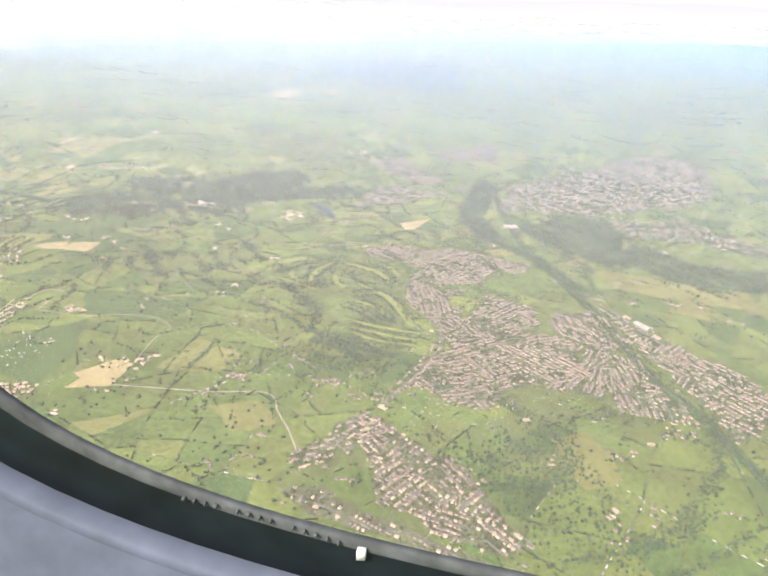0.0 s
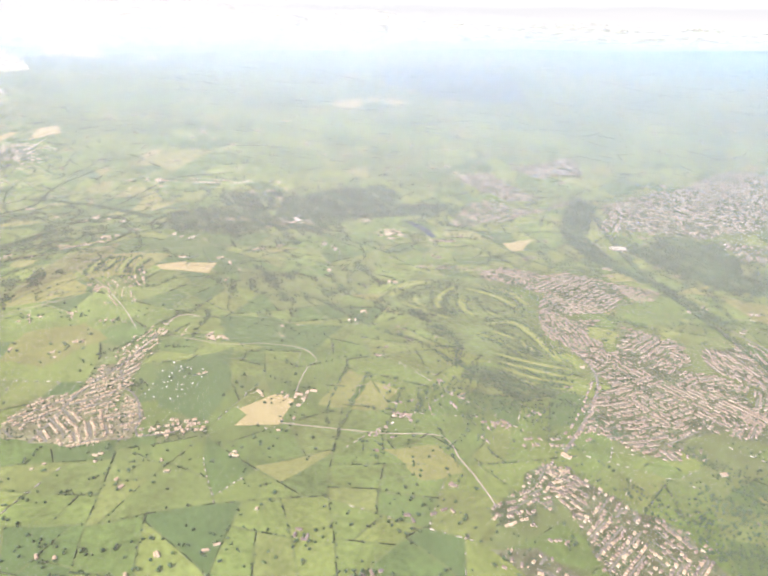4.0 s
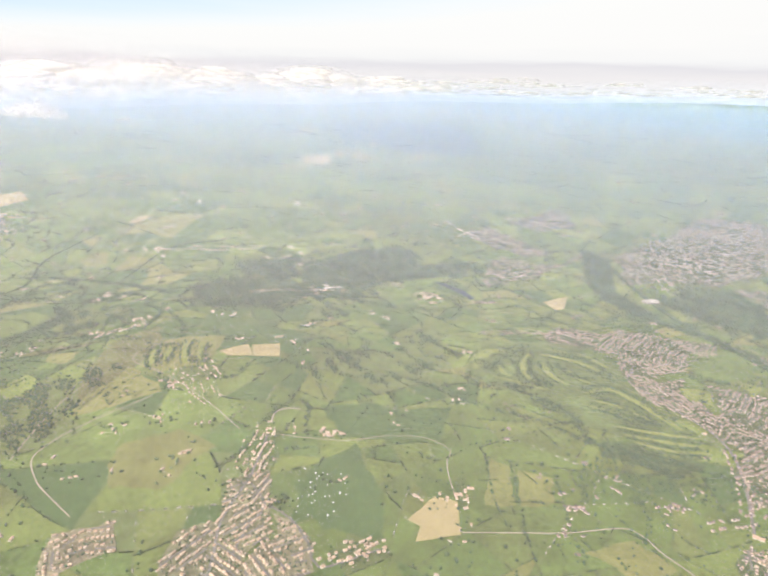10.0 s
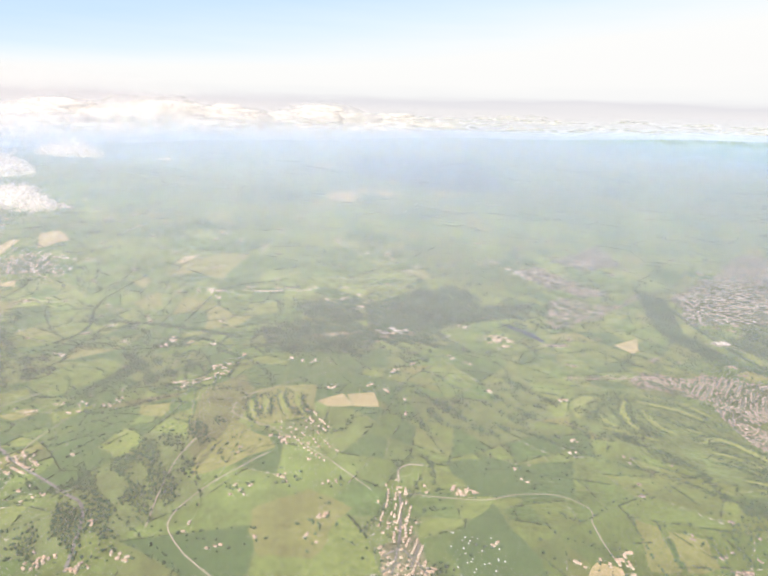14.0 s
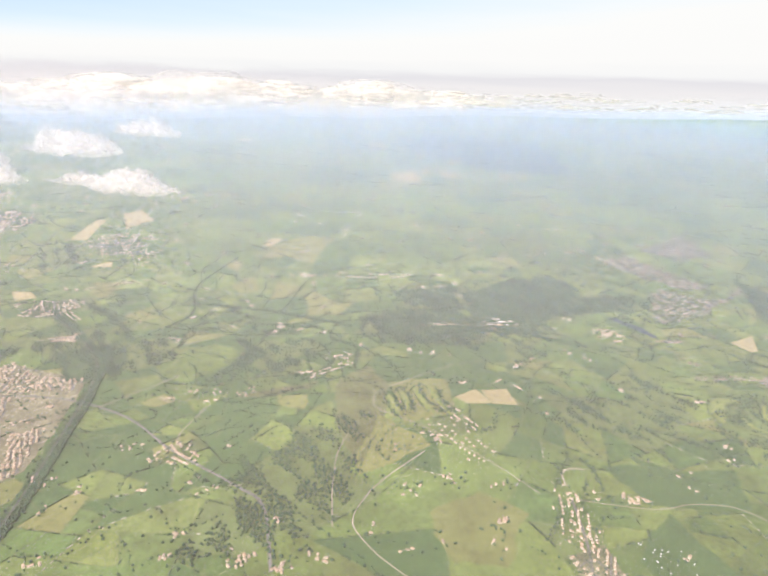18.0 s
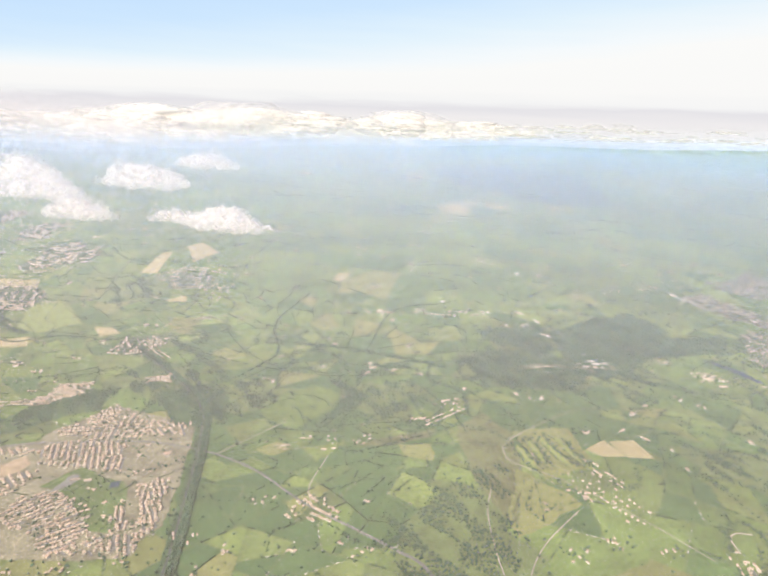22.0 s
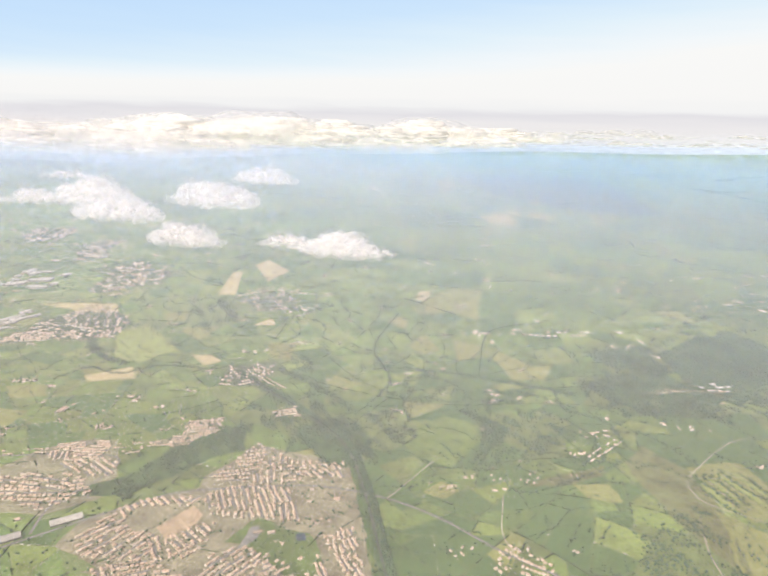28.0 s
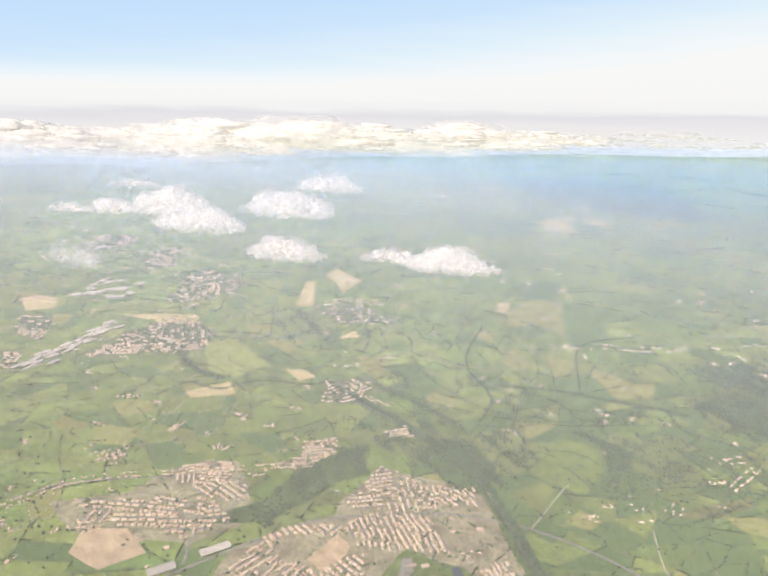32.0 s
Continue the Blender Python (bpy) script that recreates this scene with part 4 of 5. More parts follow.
COVER = [("meadow", [(12, 709), (60, 741), (97, 706), (63, 640), (-1, 632)], M_field, "bright green meadow beside the houses"), ("meadow", [(40, 633), (65, 628), (42, 597)], M_fairway, "mown green playing field"), ("meadow", [(-31, 604), (-33, 576), (-12, 572), (-2, 594), (-14, 607)], M_fairway, "oval green park among houses"), ("meadow", [(-919, 666), (-885, 705), (-842, 685), (-838, 644), (-868, 581), (-906, 599)], M_field, "bright green rounded meadow"), ("dry_pasture", [(-1478, 633), (-1434, 654), (-1413, 624), (-1451, 605)], M_ochre, "tan mown pasture"), ("dry_pasture", [(-1197, 893), (-1152, 892), (-1145, 830), (-1182, 842)], M_ochre, "yellowish pasture"), ("dry_pasture", [(-1465, 577), (-1403, 578), (-1394, 538), (-1435, 534)], M_ochre, "tan mown pasture"),
         ("dry_pasture", [(-1420, 713), (-1390, 674), (-1336, 707), (-1339, 742)], M_ochre, "pale dry pasture"), ("dry_pasture", [(-1450, 616), (-1459, 644), (-1427, 648), (-1414, 622)], M_ochre, "pale dry pasture"), ("dry_pasture", [(-1512, 560), (-1515, 582), (-1473, 573), (-1468, 549)], M_ochre, "pale dry pasture"), ("bare_ground", [(-1930, 962), (-1918, 990), (-1857, 985), (-1833, 937), (-1878, 918)], M_soil, "bare tan quarry floor"), ("dry_pasture", [(-1693, 947), (-1546, 978), (-1516, 947), (-1594, 930)], M_hay, "pale bare strip above the houses"), ("dry_pasture", [(-500, 340), (-480, 400), (-520, 420), (-560, 380), (-540, 330)], M_ochre, "dry olive pasture"), ("dry_pasture", [(-255, 370), (-236, 372), (-234, 425), (-252, 430)], M_ochre, "dry brownish pasture"), ("dry_pasture", [(-228, 372), (-200, 376), (-202, 412), (-230, 420)], M_ochre, "dry brownish pasture"), ("dry_pasture", [(-190, 330), (-152, 350), (-135, 325), (-160, 310)], M_ochre, "dry olive pasture"),
         ("moor", [(-684, 599), (-654, 635), (-622, 582), (-615, 490), (-624, 432), (-644, 454), (-668, 504)], M_moor, "dull olive open moor"),
         ("dry_pasture", [(-622, 515), (-563, 471), (-605, 429), (-625, 410), (-628, 450)], M_ochre, "dry ochre pasture"), ("dry_pasture", [(-741, 553), (-704, 555), (-705, 523), (-732, 530)], M_ochre, "dry brown pasture"),
         ("dry_pasture", [(-796, 550), (-705, 590), (-708, 568), (-741, 553)], M_moor, "dull brown rushy pasture"), ("dry_pasture", [(-891, 530), (-879, 550), (-857, 537), (-874, 521)], M_ochre, "yellowish pasture"),
         ("park_grass", [(-1060, 411), (-1045, 446), (-991, 439), (-970, 412), (-960, 372), (-980, 370), (-1009, 394), (-1033, 407)], M_field, "green school playing field"),
         ("hill_pasture", [(-1472, 875), (-1431, 906), (-1332, 823), (-1363, 762), (-1407, 768)], M_fairway, "smooth pale green hill pasture"), ("dry_pasture", [(66, 363), (93, 382), (109, 332), (85, 311), (71, 331)], M_ochre, "dry olive meadow"),
         ("green_field", [(-407, 480), (-285, 507), (-290, 448), (-385, 432)], M_crop, "large deep green meadow"), ("green_field", [(-405, 365), (-366, 428), (-336, 366), (-331, 320), (-374, 316)], M_crop, "large deep green meadow"),
         ("dry_pasture", [(142, 762), (215, 752), (324, 740), (329, 682), (238, 679), (157, 696)], M_ochre, "pale yellowish pasture"), ("yard", [(-1047, 405), (-1047, 441), (-1037, 439), (-1036, 418)], M_street, "grey school yard")]
for nm, p, m, lab in COVER:
    patch(nm, p, 0.62, m, ground, lab, amp=0.2, seed=len(nm))
tagged(patch("reservoir", [(-322, 921), (-301, 918), (-264, 894), (-248, 866), (-257, 863), (-274, 884), (-301, 907)], 0.8, M_water, amp=0.03), "small dark blue reservoir below the hills", "reservoir", kind="structure")
tagged(patch("pond", [(-1004, 434), (-996, 438), (-992, 428), (-1000, 425)], 0.8, M_water, amp=0.0), "small square dark pond", "pond", kind="structure")
tagged(ribbon("cricket_path", [(-446, 440), (-448, 456), (-440, 466), (-426, 468)], 1.6, 0.8, M_lane), "pale curved path round a cricket ground", "path", kind="structure")

# ---- houses ----
HOUSE_V = np.array([(-.5, -.5, 0), (.5, -.5, 0), (.5, .5, 0), (-.5, .5, 0), (-.5, -.5, .62), (.5, -.5, .62), (.5, .5, .62), (-.5, .5, .62), (-.5, 0, 1), (.5, 0, 1),
                    (-.52, -.58, .60), (.52, -.58, .60), (.52, .58, .60), (-.52, .58, .60), (-.52, 0, 1.05), (.52, 0, 1.05)])
HOUSE_F = np.array([(0, 1, 5), (0, 5, 4), (1, 2, 6), (1, 6, 5), (2, 3, 7), (2, 7, 6), (3, 0, 4), (3, 4, 7), (5, 6, 9), (7, 4, 8), (10, 11, 15), (10, 15, 14), (12, 13, 14), (12, 14, 15)])
HOUSE_M = np.array([0] * 10 + [1] * 4)


def houses(items):
    """Gabled houses, all in one pair of arrays; each item is x, y, heading, length, depth, height."""
    a = np.array(items, float)
    n = len(a)
    V = HOUSE_V[None] * a[:, None, 3:6]
    c, s = np.cos(a[:, 2])[:, None], np.sin(a[:, 2])[:, None]
    X = V[..., 0] * c - V[..., 1] * s + a[:, 0][:, None]
    Y = V[..., 0] * s + V[..., 1] * c + a[:, 1][:, None]
    Z = V[..., 2] + height(a[:, 0], a[:, 1])[:, None] + 0.4
    F = (HOUSE_F[None] + (np.arange(n) * 16)[:, None, None]).reshape(-1, 3)
    return np.stack([X, Y, Z], -1).reshape(-1, 3), F, np.tile(HOUSE_M, n)


def leafy(x, y):
    """Chance of a house: lower where a town has its greens, parks and wooded slopes."""
    q = math.sin(x / 19 + 1.3 * math.sin(y / 27)) * math.sin(y / 15 + 1.1 * math.sin(x / 23)) + 0.5 * math.sin(x / 7.3 + y / 9.1)
    return 0.25 if q < -0.75 else 0.6 if q < -0.35 else 0.9 if q < 0.5 else 1.0


def cells(poly, heading, size):
    """An outline's box cut into blocks of about that size, and a heading for each."""
    P = np.array(poly, float)
    c = P.mean(0)
    R = np.linalg.norm(P - c, axis=1).max() + 4
    ca, sa = math.cos(radians(heading)), math.sin(radians(heading))
    todo, got = [[c + np.array((u * ca - v * sa, u * sa + v * ca)) * R for u, v in ((-1, -1), (1, -1), (1, 1), (-1, 1))]], []
    while todo:
        blk = todo.pop()
        B = np.array(blk)
        m = B.mean(0)
        if area(blk) > size * size * rng.uniform(0.7, 1.5):
            u = np.linalg.svd(B - m, full_matrices=False)[2][0]
            ang = math.atan2(u[1], u[0]) + math.pi / 2 + rng.normal(0, 0.14)
            a, b, hit = cut(blk, m + u * rng.normal(0, 4), (math.cos(ang), math.sin(ang)))
            if len(a) > 2 and len(b) > 2:
                todo += [a, b]
                continue
        got.append(([tuple(q) for q in m + (B - m) * (1 - 1.1 / math.sqrt(area(blk)))], heading + rng.choice([0, 0, 0, 90]) + rng.normal(0, 9)))
    return got


def lay_out(poly, heading, front, back, length, depth, along):
    """Blocks of houses within an outline, each with rows along its own streets."""
    got = [[], [], [], []]
    for cell, turn in cells(poly, heading, (40 if depth < 2.6 else 52 if depth < 3.1 else 80) * (1.4 if length > 7.5 else 1.0)):
        for have, more in zip(got, rows_of_houses(poly, cell, turn, front, back, length, depth, along)):
            have += more
    return got


def rows_of_houses(town, cell, heading, front, back, length, depth, along):
    """Rows of houses that face each other across streets, back gardens between them, within one block of a town."""
    def within(x, y):
        return inside(cell, x, y) and inside(town, x, y)

    c = np.array(cell, float).mean(0)
    R = np.linalg.norm(np.array(cell) - c, axis=1).max() + 2
    h = radians(heading)
    hc, hs = math.cos(h), math.sin(h)
    bow, ph = rng.uniform(1.0, 3.5) * rng.choice([-1, 1]), rng.uniform(0, 6.28)
    wave = 0.6 * R + 12

    def at(u, v):
        v = v + bow * math.sin(u / wave + ph)
        return c[0] + u * hc - v * hs, c[1] + u * hs + v * hc

    front, back, length, depth, along = 0.9 * front, 0.86 * back, 0.8 * length, 0.8 * depth, 0.83 * along
    west = c[0] < -900 and c[1] < 700
    if west:
        front, back, along, length = 0.84 * front, 0.8 * back, 0.76 * along, 0.74 * length
    k = depth / 2.2
    out, streets, trees, sheds = [], [], [], []
    v, side = -R, 0
    cross = rng.uniform(0, 40)
    while v < R:
        gap_at = cross + rng.normal(0, 1.5)
        jump = 14 * along
        if side == 0:
            L = np.array([at(q, v + front / 2) for q in np.arange(-R, R, 4.0)])
            ok = inside(cell, L[:, 0], L[:, 1]) & inside(town, L[:, 0], L[:, 1])
            run = []
            for q, o in zip(L, ok):
                if o:
                    run.append(q)
                    continue
                if len(run) > 2:
                    streets.append(np.array(run))
                run = []
            if len(run) > 2:
                streets.append(np.array(run))
        u = -R + rng.uniform(0, 2)
        short = rng.choice([0.75, 1.0, 1.35], p=[0.3, 0.45, 0.25])
        while u < R:
            ln = length * short * rng.uniform(0.85, 1.15)
            step = along * short * rng.uniform(0.95, 1.1)
            if (u - gap_at) % jump < 0.9 * along:
                u += step * 0.9
                if rng.random() < 0.4:
                    x, y = at(u, v)
                    if within(x, y):
                        trees.append((x, y, rng.uniform(1.2, 2.2) * k))
                continue
            x, y = at(u + step / 2, v + rng.normal(0, 0.35))
            if within(x, y):
                if rng.random() < (0.9 if west else leafy(x, y) * (0.93 if y < 850 else 0.62)):
                    x2, y2 = at(u + step / 2 + 0.5, v)
                    x1, y1 = at(u + step / 2 - 0.5, v)
                    turn = 1.57 if rng.random() < 0.07 else 0.0
                    out.append((x, y, math.atan2(y2 - y1, x2 - x1) + turn + rng.normal(0, 0.05), ln, depth * rng.uniform(0.88, 1.15), depth * rng.uniform(0.78, 0.98)))
                    for _ in range(rng.poisson(0.6 if west else 1.7)):
                        q = at(u + rng.uniform(0, step), v + (1 if side else -1) * back * rng.uniform(0.28, 0.62))
                        trees.append((*q, rng.uniform(0.8, 1.9) * k))
                    if rng.random() < 0.25:
                        q = at(u + rng.uniform(0, step), v + (1 if side else -1) * back * rng.uniform(0.3, 0.5))
                        out.append((*q, h + rng.normal(0, 0.2), depth * 0.6, depth * 0.45, depth * 0.4))
                else:
                    for _ in range(3):
                        trees.append((x + rng.normal(0, 1.5) * k, y + rng.normal(0, 1.5) * k, rng.uniform(1.2, 2.4) * k))
            u += step
        v += (front if side == 0 else back) * rng.uniform(0.94, 1.08)
        side = 1 - side
    for _ in range(int(area(cell) / 7000 + rng.random() * 0.5)):
        x, y = c + rng.uniform(-0.8, 0.8, 2) * R
        if within(x, y):
            sheds.append((x, y, h, rng.uniform(5, 9) * k, rng.uniform(3.5, 5) * k, rng.uniform(2.0, 2.6) * k))
            out = [q for q in out if math.hypot(q[0] - x, q[1] - y) > 6 * k]
    return out, streets, trees, sheds


house = new("house")
hw, hr = HOUSE_F[:10], HOUSE_F[10:] - 10
part("wall", raw("wall", HOUSE_V[:10], hw, M_wall), house)
part("roof", raw("roof", HOUSE_V[10:], hr, M_roof), house)
chim_v = np.array([(x, y, z) for z in (0.93, 1.25) for x, y in ((.30, -.1), (.42, -.1), (.42, .1), (.30, .1))])
chim_f = np.array([(0, 1, 5, 4), (1, 2, 6, 5), (2, 3, 7, 6), (3, 0, 4, 7), (4, 5, 6, 7)])
part("chimney", raw("chimney", chim_v, chim_f, M_wall), house)
tagged(house, "small brick and render house with a grey pitched roof", "house", "houses of the towns")

shed = new("industrial_shed")
part("wall", raw("wall", HOUSE_V[:10], hw, M_shed), shed)
part("roof", raw("roof", HOUSE_V[10:], hr, M_shed), shed, "pale sheet metal roof")
tagged(shed, "long pale metal shed with a shallow roof", "shed", "sheds and halls")
barn = new("barn")
part("wall", raw("wall", HOUSE_V[:10], hw, M_stone), barn)
part("roof", raw("roof", HOUSE_V[10:], hr, M_roof), barn)
tagged(barn, "stone farm barn with a grey-brown pitched roof", "barn", "barns of the farms")
SHEDS = [(-980, 494, 0.2, 10, 9, 3.2), (-1009, 504, 0.2, 8, 4, 2.4), (-1005, 484, 0.25, 10, 5, 2.6), (-1026, 431, 0.6, 11, 6, 2.8), (-990, 405, 1.2, 7, 5, 2.4), (-1244, 370, 0.75, 22, 8, 3.4), (-1212, 404, 0.75, 26, 8, 3.4),
         (-1255, 395, 0.7, 9, 6, 2.8), (-1038, 429, 0.5, 14, 4, 2.6), 
         (30, 906, 0.3, 22, 14, 4), (160, 610, -0.9, 14, 8, 3.5), (172, 590, -0.9, 18, 8, 3.5), (182, 568, -0.9, 12, 8, 3.5), 
         (-484, 866, 0.2, 13, 6, 3), (-500, 850, 0.3, 9, 5, 2.6), (-470, 872, 0.5, 9, 5, 2.6), (-512, 858, 0.1, 8, 4, 2.4), (-492, 874, 0.2, 10, 5, 2.6), (-476, 856, 1.2, 8, 5, 2.4), (-44, 508, 0.3, 6, 5, 3), (-399, 440, 1.3, 14, 4, 2.4), (-392, 432, 0.1, 14, 3.4, 2.2), (-380, 437, 0.1, 9, 3.6, 2.2),
         (-822, 540, 0.15, 9, 4, 2.4), (-812, 543, 0.1, 7, 4, 2.2), (-277, 375, 0.4, 8, 4, 2.2), (-286, 368, 1.4, 8, 3.6, 2.2), (-268, 384, 0.2, 9, 4, 2.4), (-272, 360, 0.5, 6, 3.6, 2.2), (-185, 377, 0.1, 9, 4, 2.2), (-196, 372, 1.3, 6, 3, 2.2),
         (-111, 391, 0.5, 10, 3.6, 2.2), (-63, 366, -0.4, 12, 6, 2.6), (47, 382, 0.5, 8, 5, 2.4), (96, 293, 0.6, 9, 4, 2.6), (100, 300, 2.1, 7, 4, 2.4), (137, 378, 0.3, 8, 4, 2.4), (-561, 481, 0.2, 8, 5, 2.4), (-1810, 1030, 0.5, 30, 16, 5), (-1780, 1060, 0.4, 40, 14, 5),
         (-1750, 1020, 0.5, 30, 12, 5), ]

for _ in range(46):
    f, g_ = rng.random(), rng.normal(0, 11)
    SHEDS.append((-1680 + 4 * f + g_, 700 + 215 * f + rng.normal(0, 4), 1.5 + rng.normal(0, 0.12), rng.uniform(9, 30), rng.uniform(5, 9), rng.uniform(2.4, 4)))
for _ in range(16):
    SHEDS.append((rng.uniform(-1850, -1735), rng.uniform(1000, 1120), rng.choice([0.3, 1.4]), rng.uniform(12, 30), rng.uniform(7, 13), 4))

patch("town_ground", [(-1200, 372), (-1196, 412), (-1165, 448), (-1120, 480), (-1126, 500), (-1091, 572), (-985, 566), (-962, 510), (-925, 392), (-935, 345), (-1020, 322), (-1110, 350)], 0.3, M_yard, ground, "yards and gardens of an estate", amp=0.12)
patch("town_ground", [(-1400, 425), (-1344, 455), (-1315, 512), (-1255, 545), (-1210, 480), (-1205, 440), (-1240, 404), (-1345, 392)], 0.3, M_yard, ground, "yards and gardens of an estate", amp=0.12)
picked, rest = [], []
town_trees = []
for nm, (poly, heading, front, back, length, depth, along) in TOWNS.items():
    poly = rough_outline(poly, 9.0 if depth < 3.1 else 24.0, 0.5, len(nm) + int(front * 10))
    got, streets, trees, halls = lay_out(poly, heading, front, back, length, depth, along)
    SHEDS += halls
    hamlet = nm in ("ai", "q", "ah", "ra", "aj")
    if not hamlet:
        patch("town_ground", poly, 0.35, M_garden if poly[0][0] > -300 or poly[0][1] > 650 else M_yard, ground, "gardens and yards between houses", amp=0.1, seed=len(got))
    if streets and not hamlet:
        V, F = joined([ribbon_arrays(smooth_line(s, 8), 1.5 if depth < 2.5 else 2.3, 0.66 + 0.0035 * (q % 50)) for q, s in enumerate(streets)])
        tagged(part("streets", raw("streets", V, F, M_street)), "narrow grey residential streets", "street", kind="structure")
    near = nm in ("p", "pa", "q", "r", "h", "i", "j", "u", "v", "t", "w", "ta", "ua", "ah", "ai", "s")
    for it in got:
        (picked if near and len(picked) < 300 and rng.random() < 0.3 else rest).append(it)
    town_trees += trees
for k, (x, y, a, ln, dp, ht) in enumerate(picked):
    m = pose(x, y, float(height(x, y)) + 0.4, 0, 0, math.degrees(a))
    o = house if k == 0 else copy_thing(house, m)
    o.matrix_basis = m @ Matrix.Diagonal((ln, dp, ht, 1))

used = []
for k, (x, y, a, ln, dp, ht) in enumerate(SHEDS):
    m = pose(x, y, float(height(x, y)) + 0.4, 0, 0, math.degrees(a))
    farm = ln < 15 and not in_any(TOWN_POLYS, x, y) and y < 800
    proto = barn if farm else shed
    kind = 0.62 if farm else 1.0
    o = proto if proto not in used else copy_thing(proto, m)
    used.append(proto)
    o.matrix_basis = m @ Matrix.Diagonal((ln * kind, dp * kind, ht * kind, 1))

# houses strung along the roads
def along_road(pts, gap=3.4, sides=(-1, 1), off=3.2, k=1.0):
    line = smooth_line(pts, gap)
    d = np.gradient(line, axis=0)
    d /= np.linalg.norm(d, axis=1)[:, None]
    for sd in sides:
        for p, q in zip(line, d):
            if rng.random() < 0.6:
                o = off * rng.uniform(0.9, 1.5)
                rest.append((p[0] - q[1] * sd * o, p[1] + q[0] * sd * o, math.atan2(q[1], q[0]) + rng.normal(0, 0.05), gap * rng.uniform(0.5, 0.88), rng.uniform(1.6, 2.1) * k, rng.uniform(1.4, 1.9) * k))
                if rng.random() < 0.5:
                    town_trees.append((p[0] - q[1] * sd * (o + 3.5), p[1] + q[0] * sd * (o + 3.5), rng.uniform(1.2, 2.4)))


for pts in ([(-1437, 407), (-1404, 460), (-1345, 492), (-1290, 512), (-1225, 540), (-1170, 560)], [(-444, 430), (-442, 404), (-440, 366)], [(-366, 290), (-345, 304), (-325, 312)],             [(-550, 545), (-540, 525), (-520, 505)], [(-60, 390), (-45, 430), (-34, 480)], [(-95, 372), (-60, 385), (-20, 420), (30, 430)], [(-1190, 800), (-1160, 760), (-1120, 730)], [(-720, 600), (-695, 628), (-680, 645)],
            [(-790, 1010), (-720, 1000), (-650, 1010)], [(-250, 715), (-180, 735), (-120, 745)], [(-1330, 1060), (-1270, 1100), (-1180, 1100)], [(-600, 800), (-560, 830), (-520, 836)]):
    along_road(pts, 3.4 if pts[0][1] < 850 else 9.0, (-1, 1), 3.2 if pts[0][1] < 850 else 6.0, 1.0 if pts[0][1] < 850 else 1.4)

# hamlets in tight clusters
for cx_, cy_, n, wx, wy, k in ((-688, 310, 12, 9, 7, 1.0), (-654, 302, 10, 8, 6, 1.0), (-630, 318, 7, 8, 5, 1.0), (-674, 352, 6, 6, 4, 1.0), (-322, 866, 34, 15, 13, 1.3), (-236, 850, 22, 14, 6, 1.3), (-490, 852, 16, 12, 8, 1.5), (-1460, 660, 6, 8, 5, 1.3), (-1364, 596, 14, 10, 10, 1.2), (-1395, 516, 22, 16, 12, 1.1), (-1300, 650, 8, 12, 4, 1.2), (-1290, 565, 8, 10, 5, 1.1),
                          (-840, 1000, 14, 40, 8, 1.5), (-1140, 905, 12, 18, 10, 1.3), (-1180, 1020, 16, 30, 20, 1.5), (-700, 660, 12, 20, 14, 1.1), (-590, 700, 8, 14, 8, 1.1), (-870, 540, 9, 10, 6, 1.0), (-277, 372, 10, 8, 8, 1.0), (-190, 374, 8, 8, 4, 1.0), (-110, 388, 9, 9, 5, 1.0), (-392, 438, 9, 9, 5, 1.0), (-560, 484, 8, 10, 7, 1.0)):
    lean_ = rng.uniform(0, 3.14)
    for _ in range(n):
        rest.append((cx_ + rng.normal(0, wx) * 0.6, cy_ + rng.normal(0, wy) * 0.6, lean_ + rng.choice([0, 0, 1.57]) + rng.normal(0, 0.1), rng.uniform(1.8, 4.4) * k, rng.uniform(1.4, 2.0) * k, rng.uniform(1.2, 1.7) * k))
        if rng.random() < 0.6:
            town_trees.append((cx_ + rng.normal(0, wx), cy_ + rng.normal(0, wy), rng.uniform(1.4, 2.8) * k))

# farms and hamlets away from the towns
for _ in range(1100):
    y = 150 + 2600 * rng.random() ** 1.7
    x = rng.uniform(-1080 - 1.2 * y, 0.6 * y + 40)
    if in_any(TOWN_POLYS + WOOD_POLYS + GOLF + BARE, x, y):
        continue
    a = rng.uniform(0, 3.14)
    for _ in range(rng.integers(1, 5)):
        k = 1.0 if y < 600 else 1.4 if y < 1200 else 2.2
        rest.append((x + rng.normal(0, 4), y + rng.normal(0, 3.5), a + rng.choice([0, 1.57]), rng.uniform(1.8, 4.2) * k, rng.uniform(1.4, 2.0) * k, rng.uniform(1.1, 1.6) * k))
    for _ in range(6):
        town_trees.append((x + rng.normal(0, 9), y + rng.normal(0, 8), rng.uniform(1.8, 3.4)))
V, F, Mi = houses([q for q in rest if q[0] > -250])
tagged(part("town_houses", raw("town_houses", V, F, None, False, Mi, [M_brick, M_slate])), "rows of red brick houses with dark slate roofs", "houses", kind="stuff")
V, F, Mi = houses([q for q in rest if q[0] <= -250])
tagged(part("town_houses", raw("town_houses", V, F, None, False, Mi, [M_wall, M_roof])), "rows of cream stone and render houses with tan roofs", "houses", kind="stuff")
tt = np.array(town_trees)
V, F = plant(tt[:, :2], tt[:, 2], CROWNS)
tagged(part("garden_trees", raw("garden_trees", V, F, M_leaf)), "small green trees in gardens and along streets", "trees", kind="stuff")


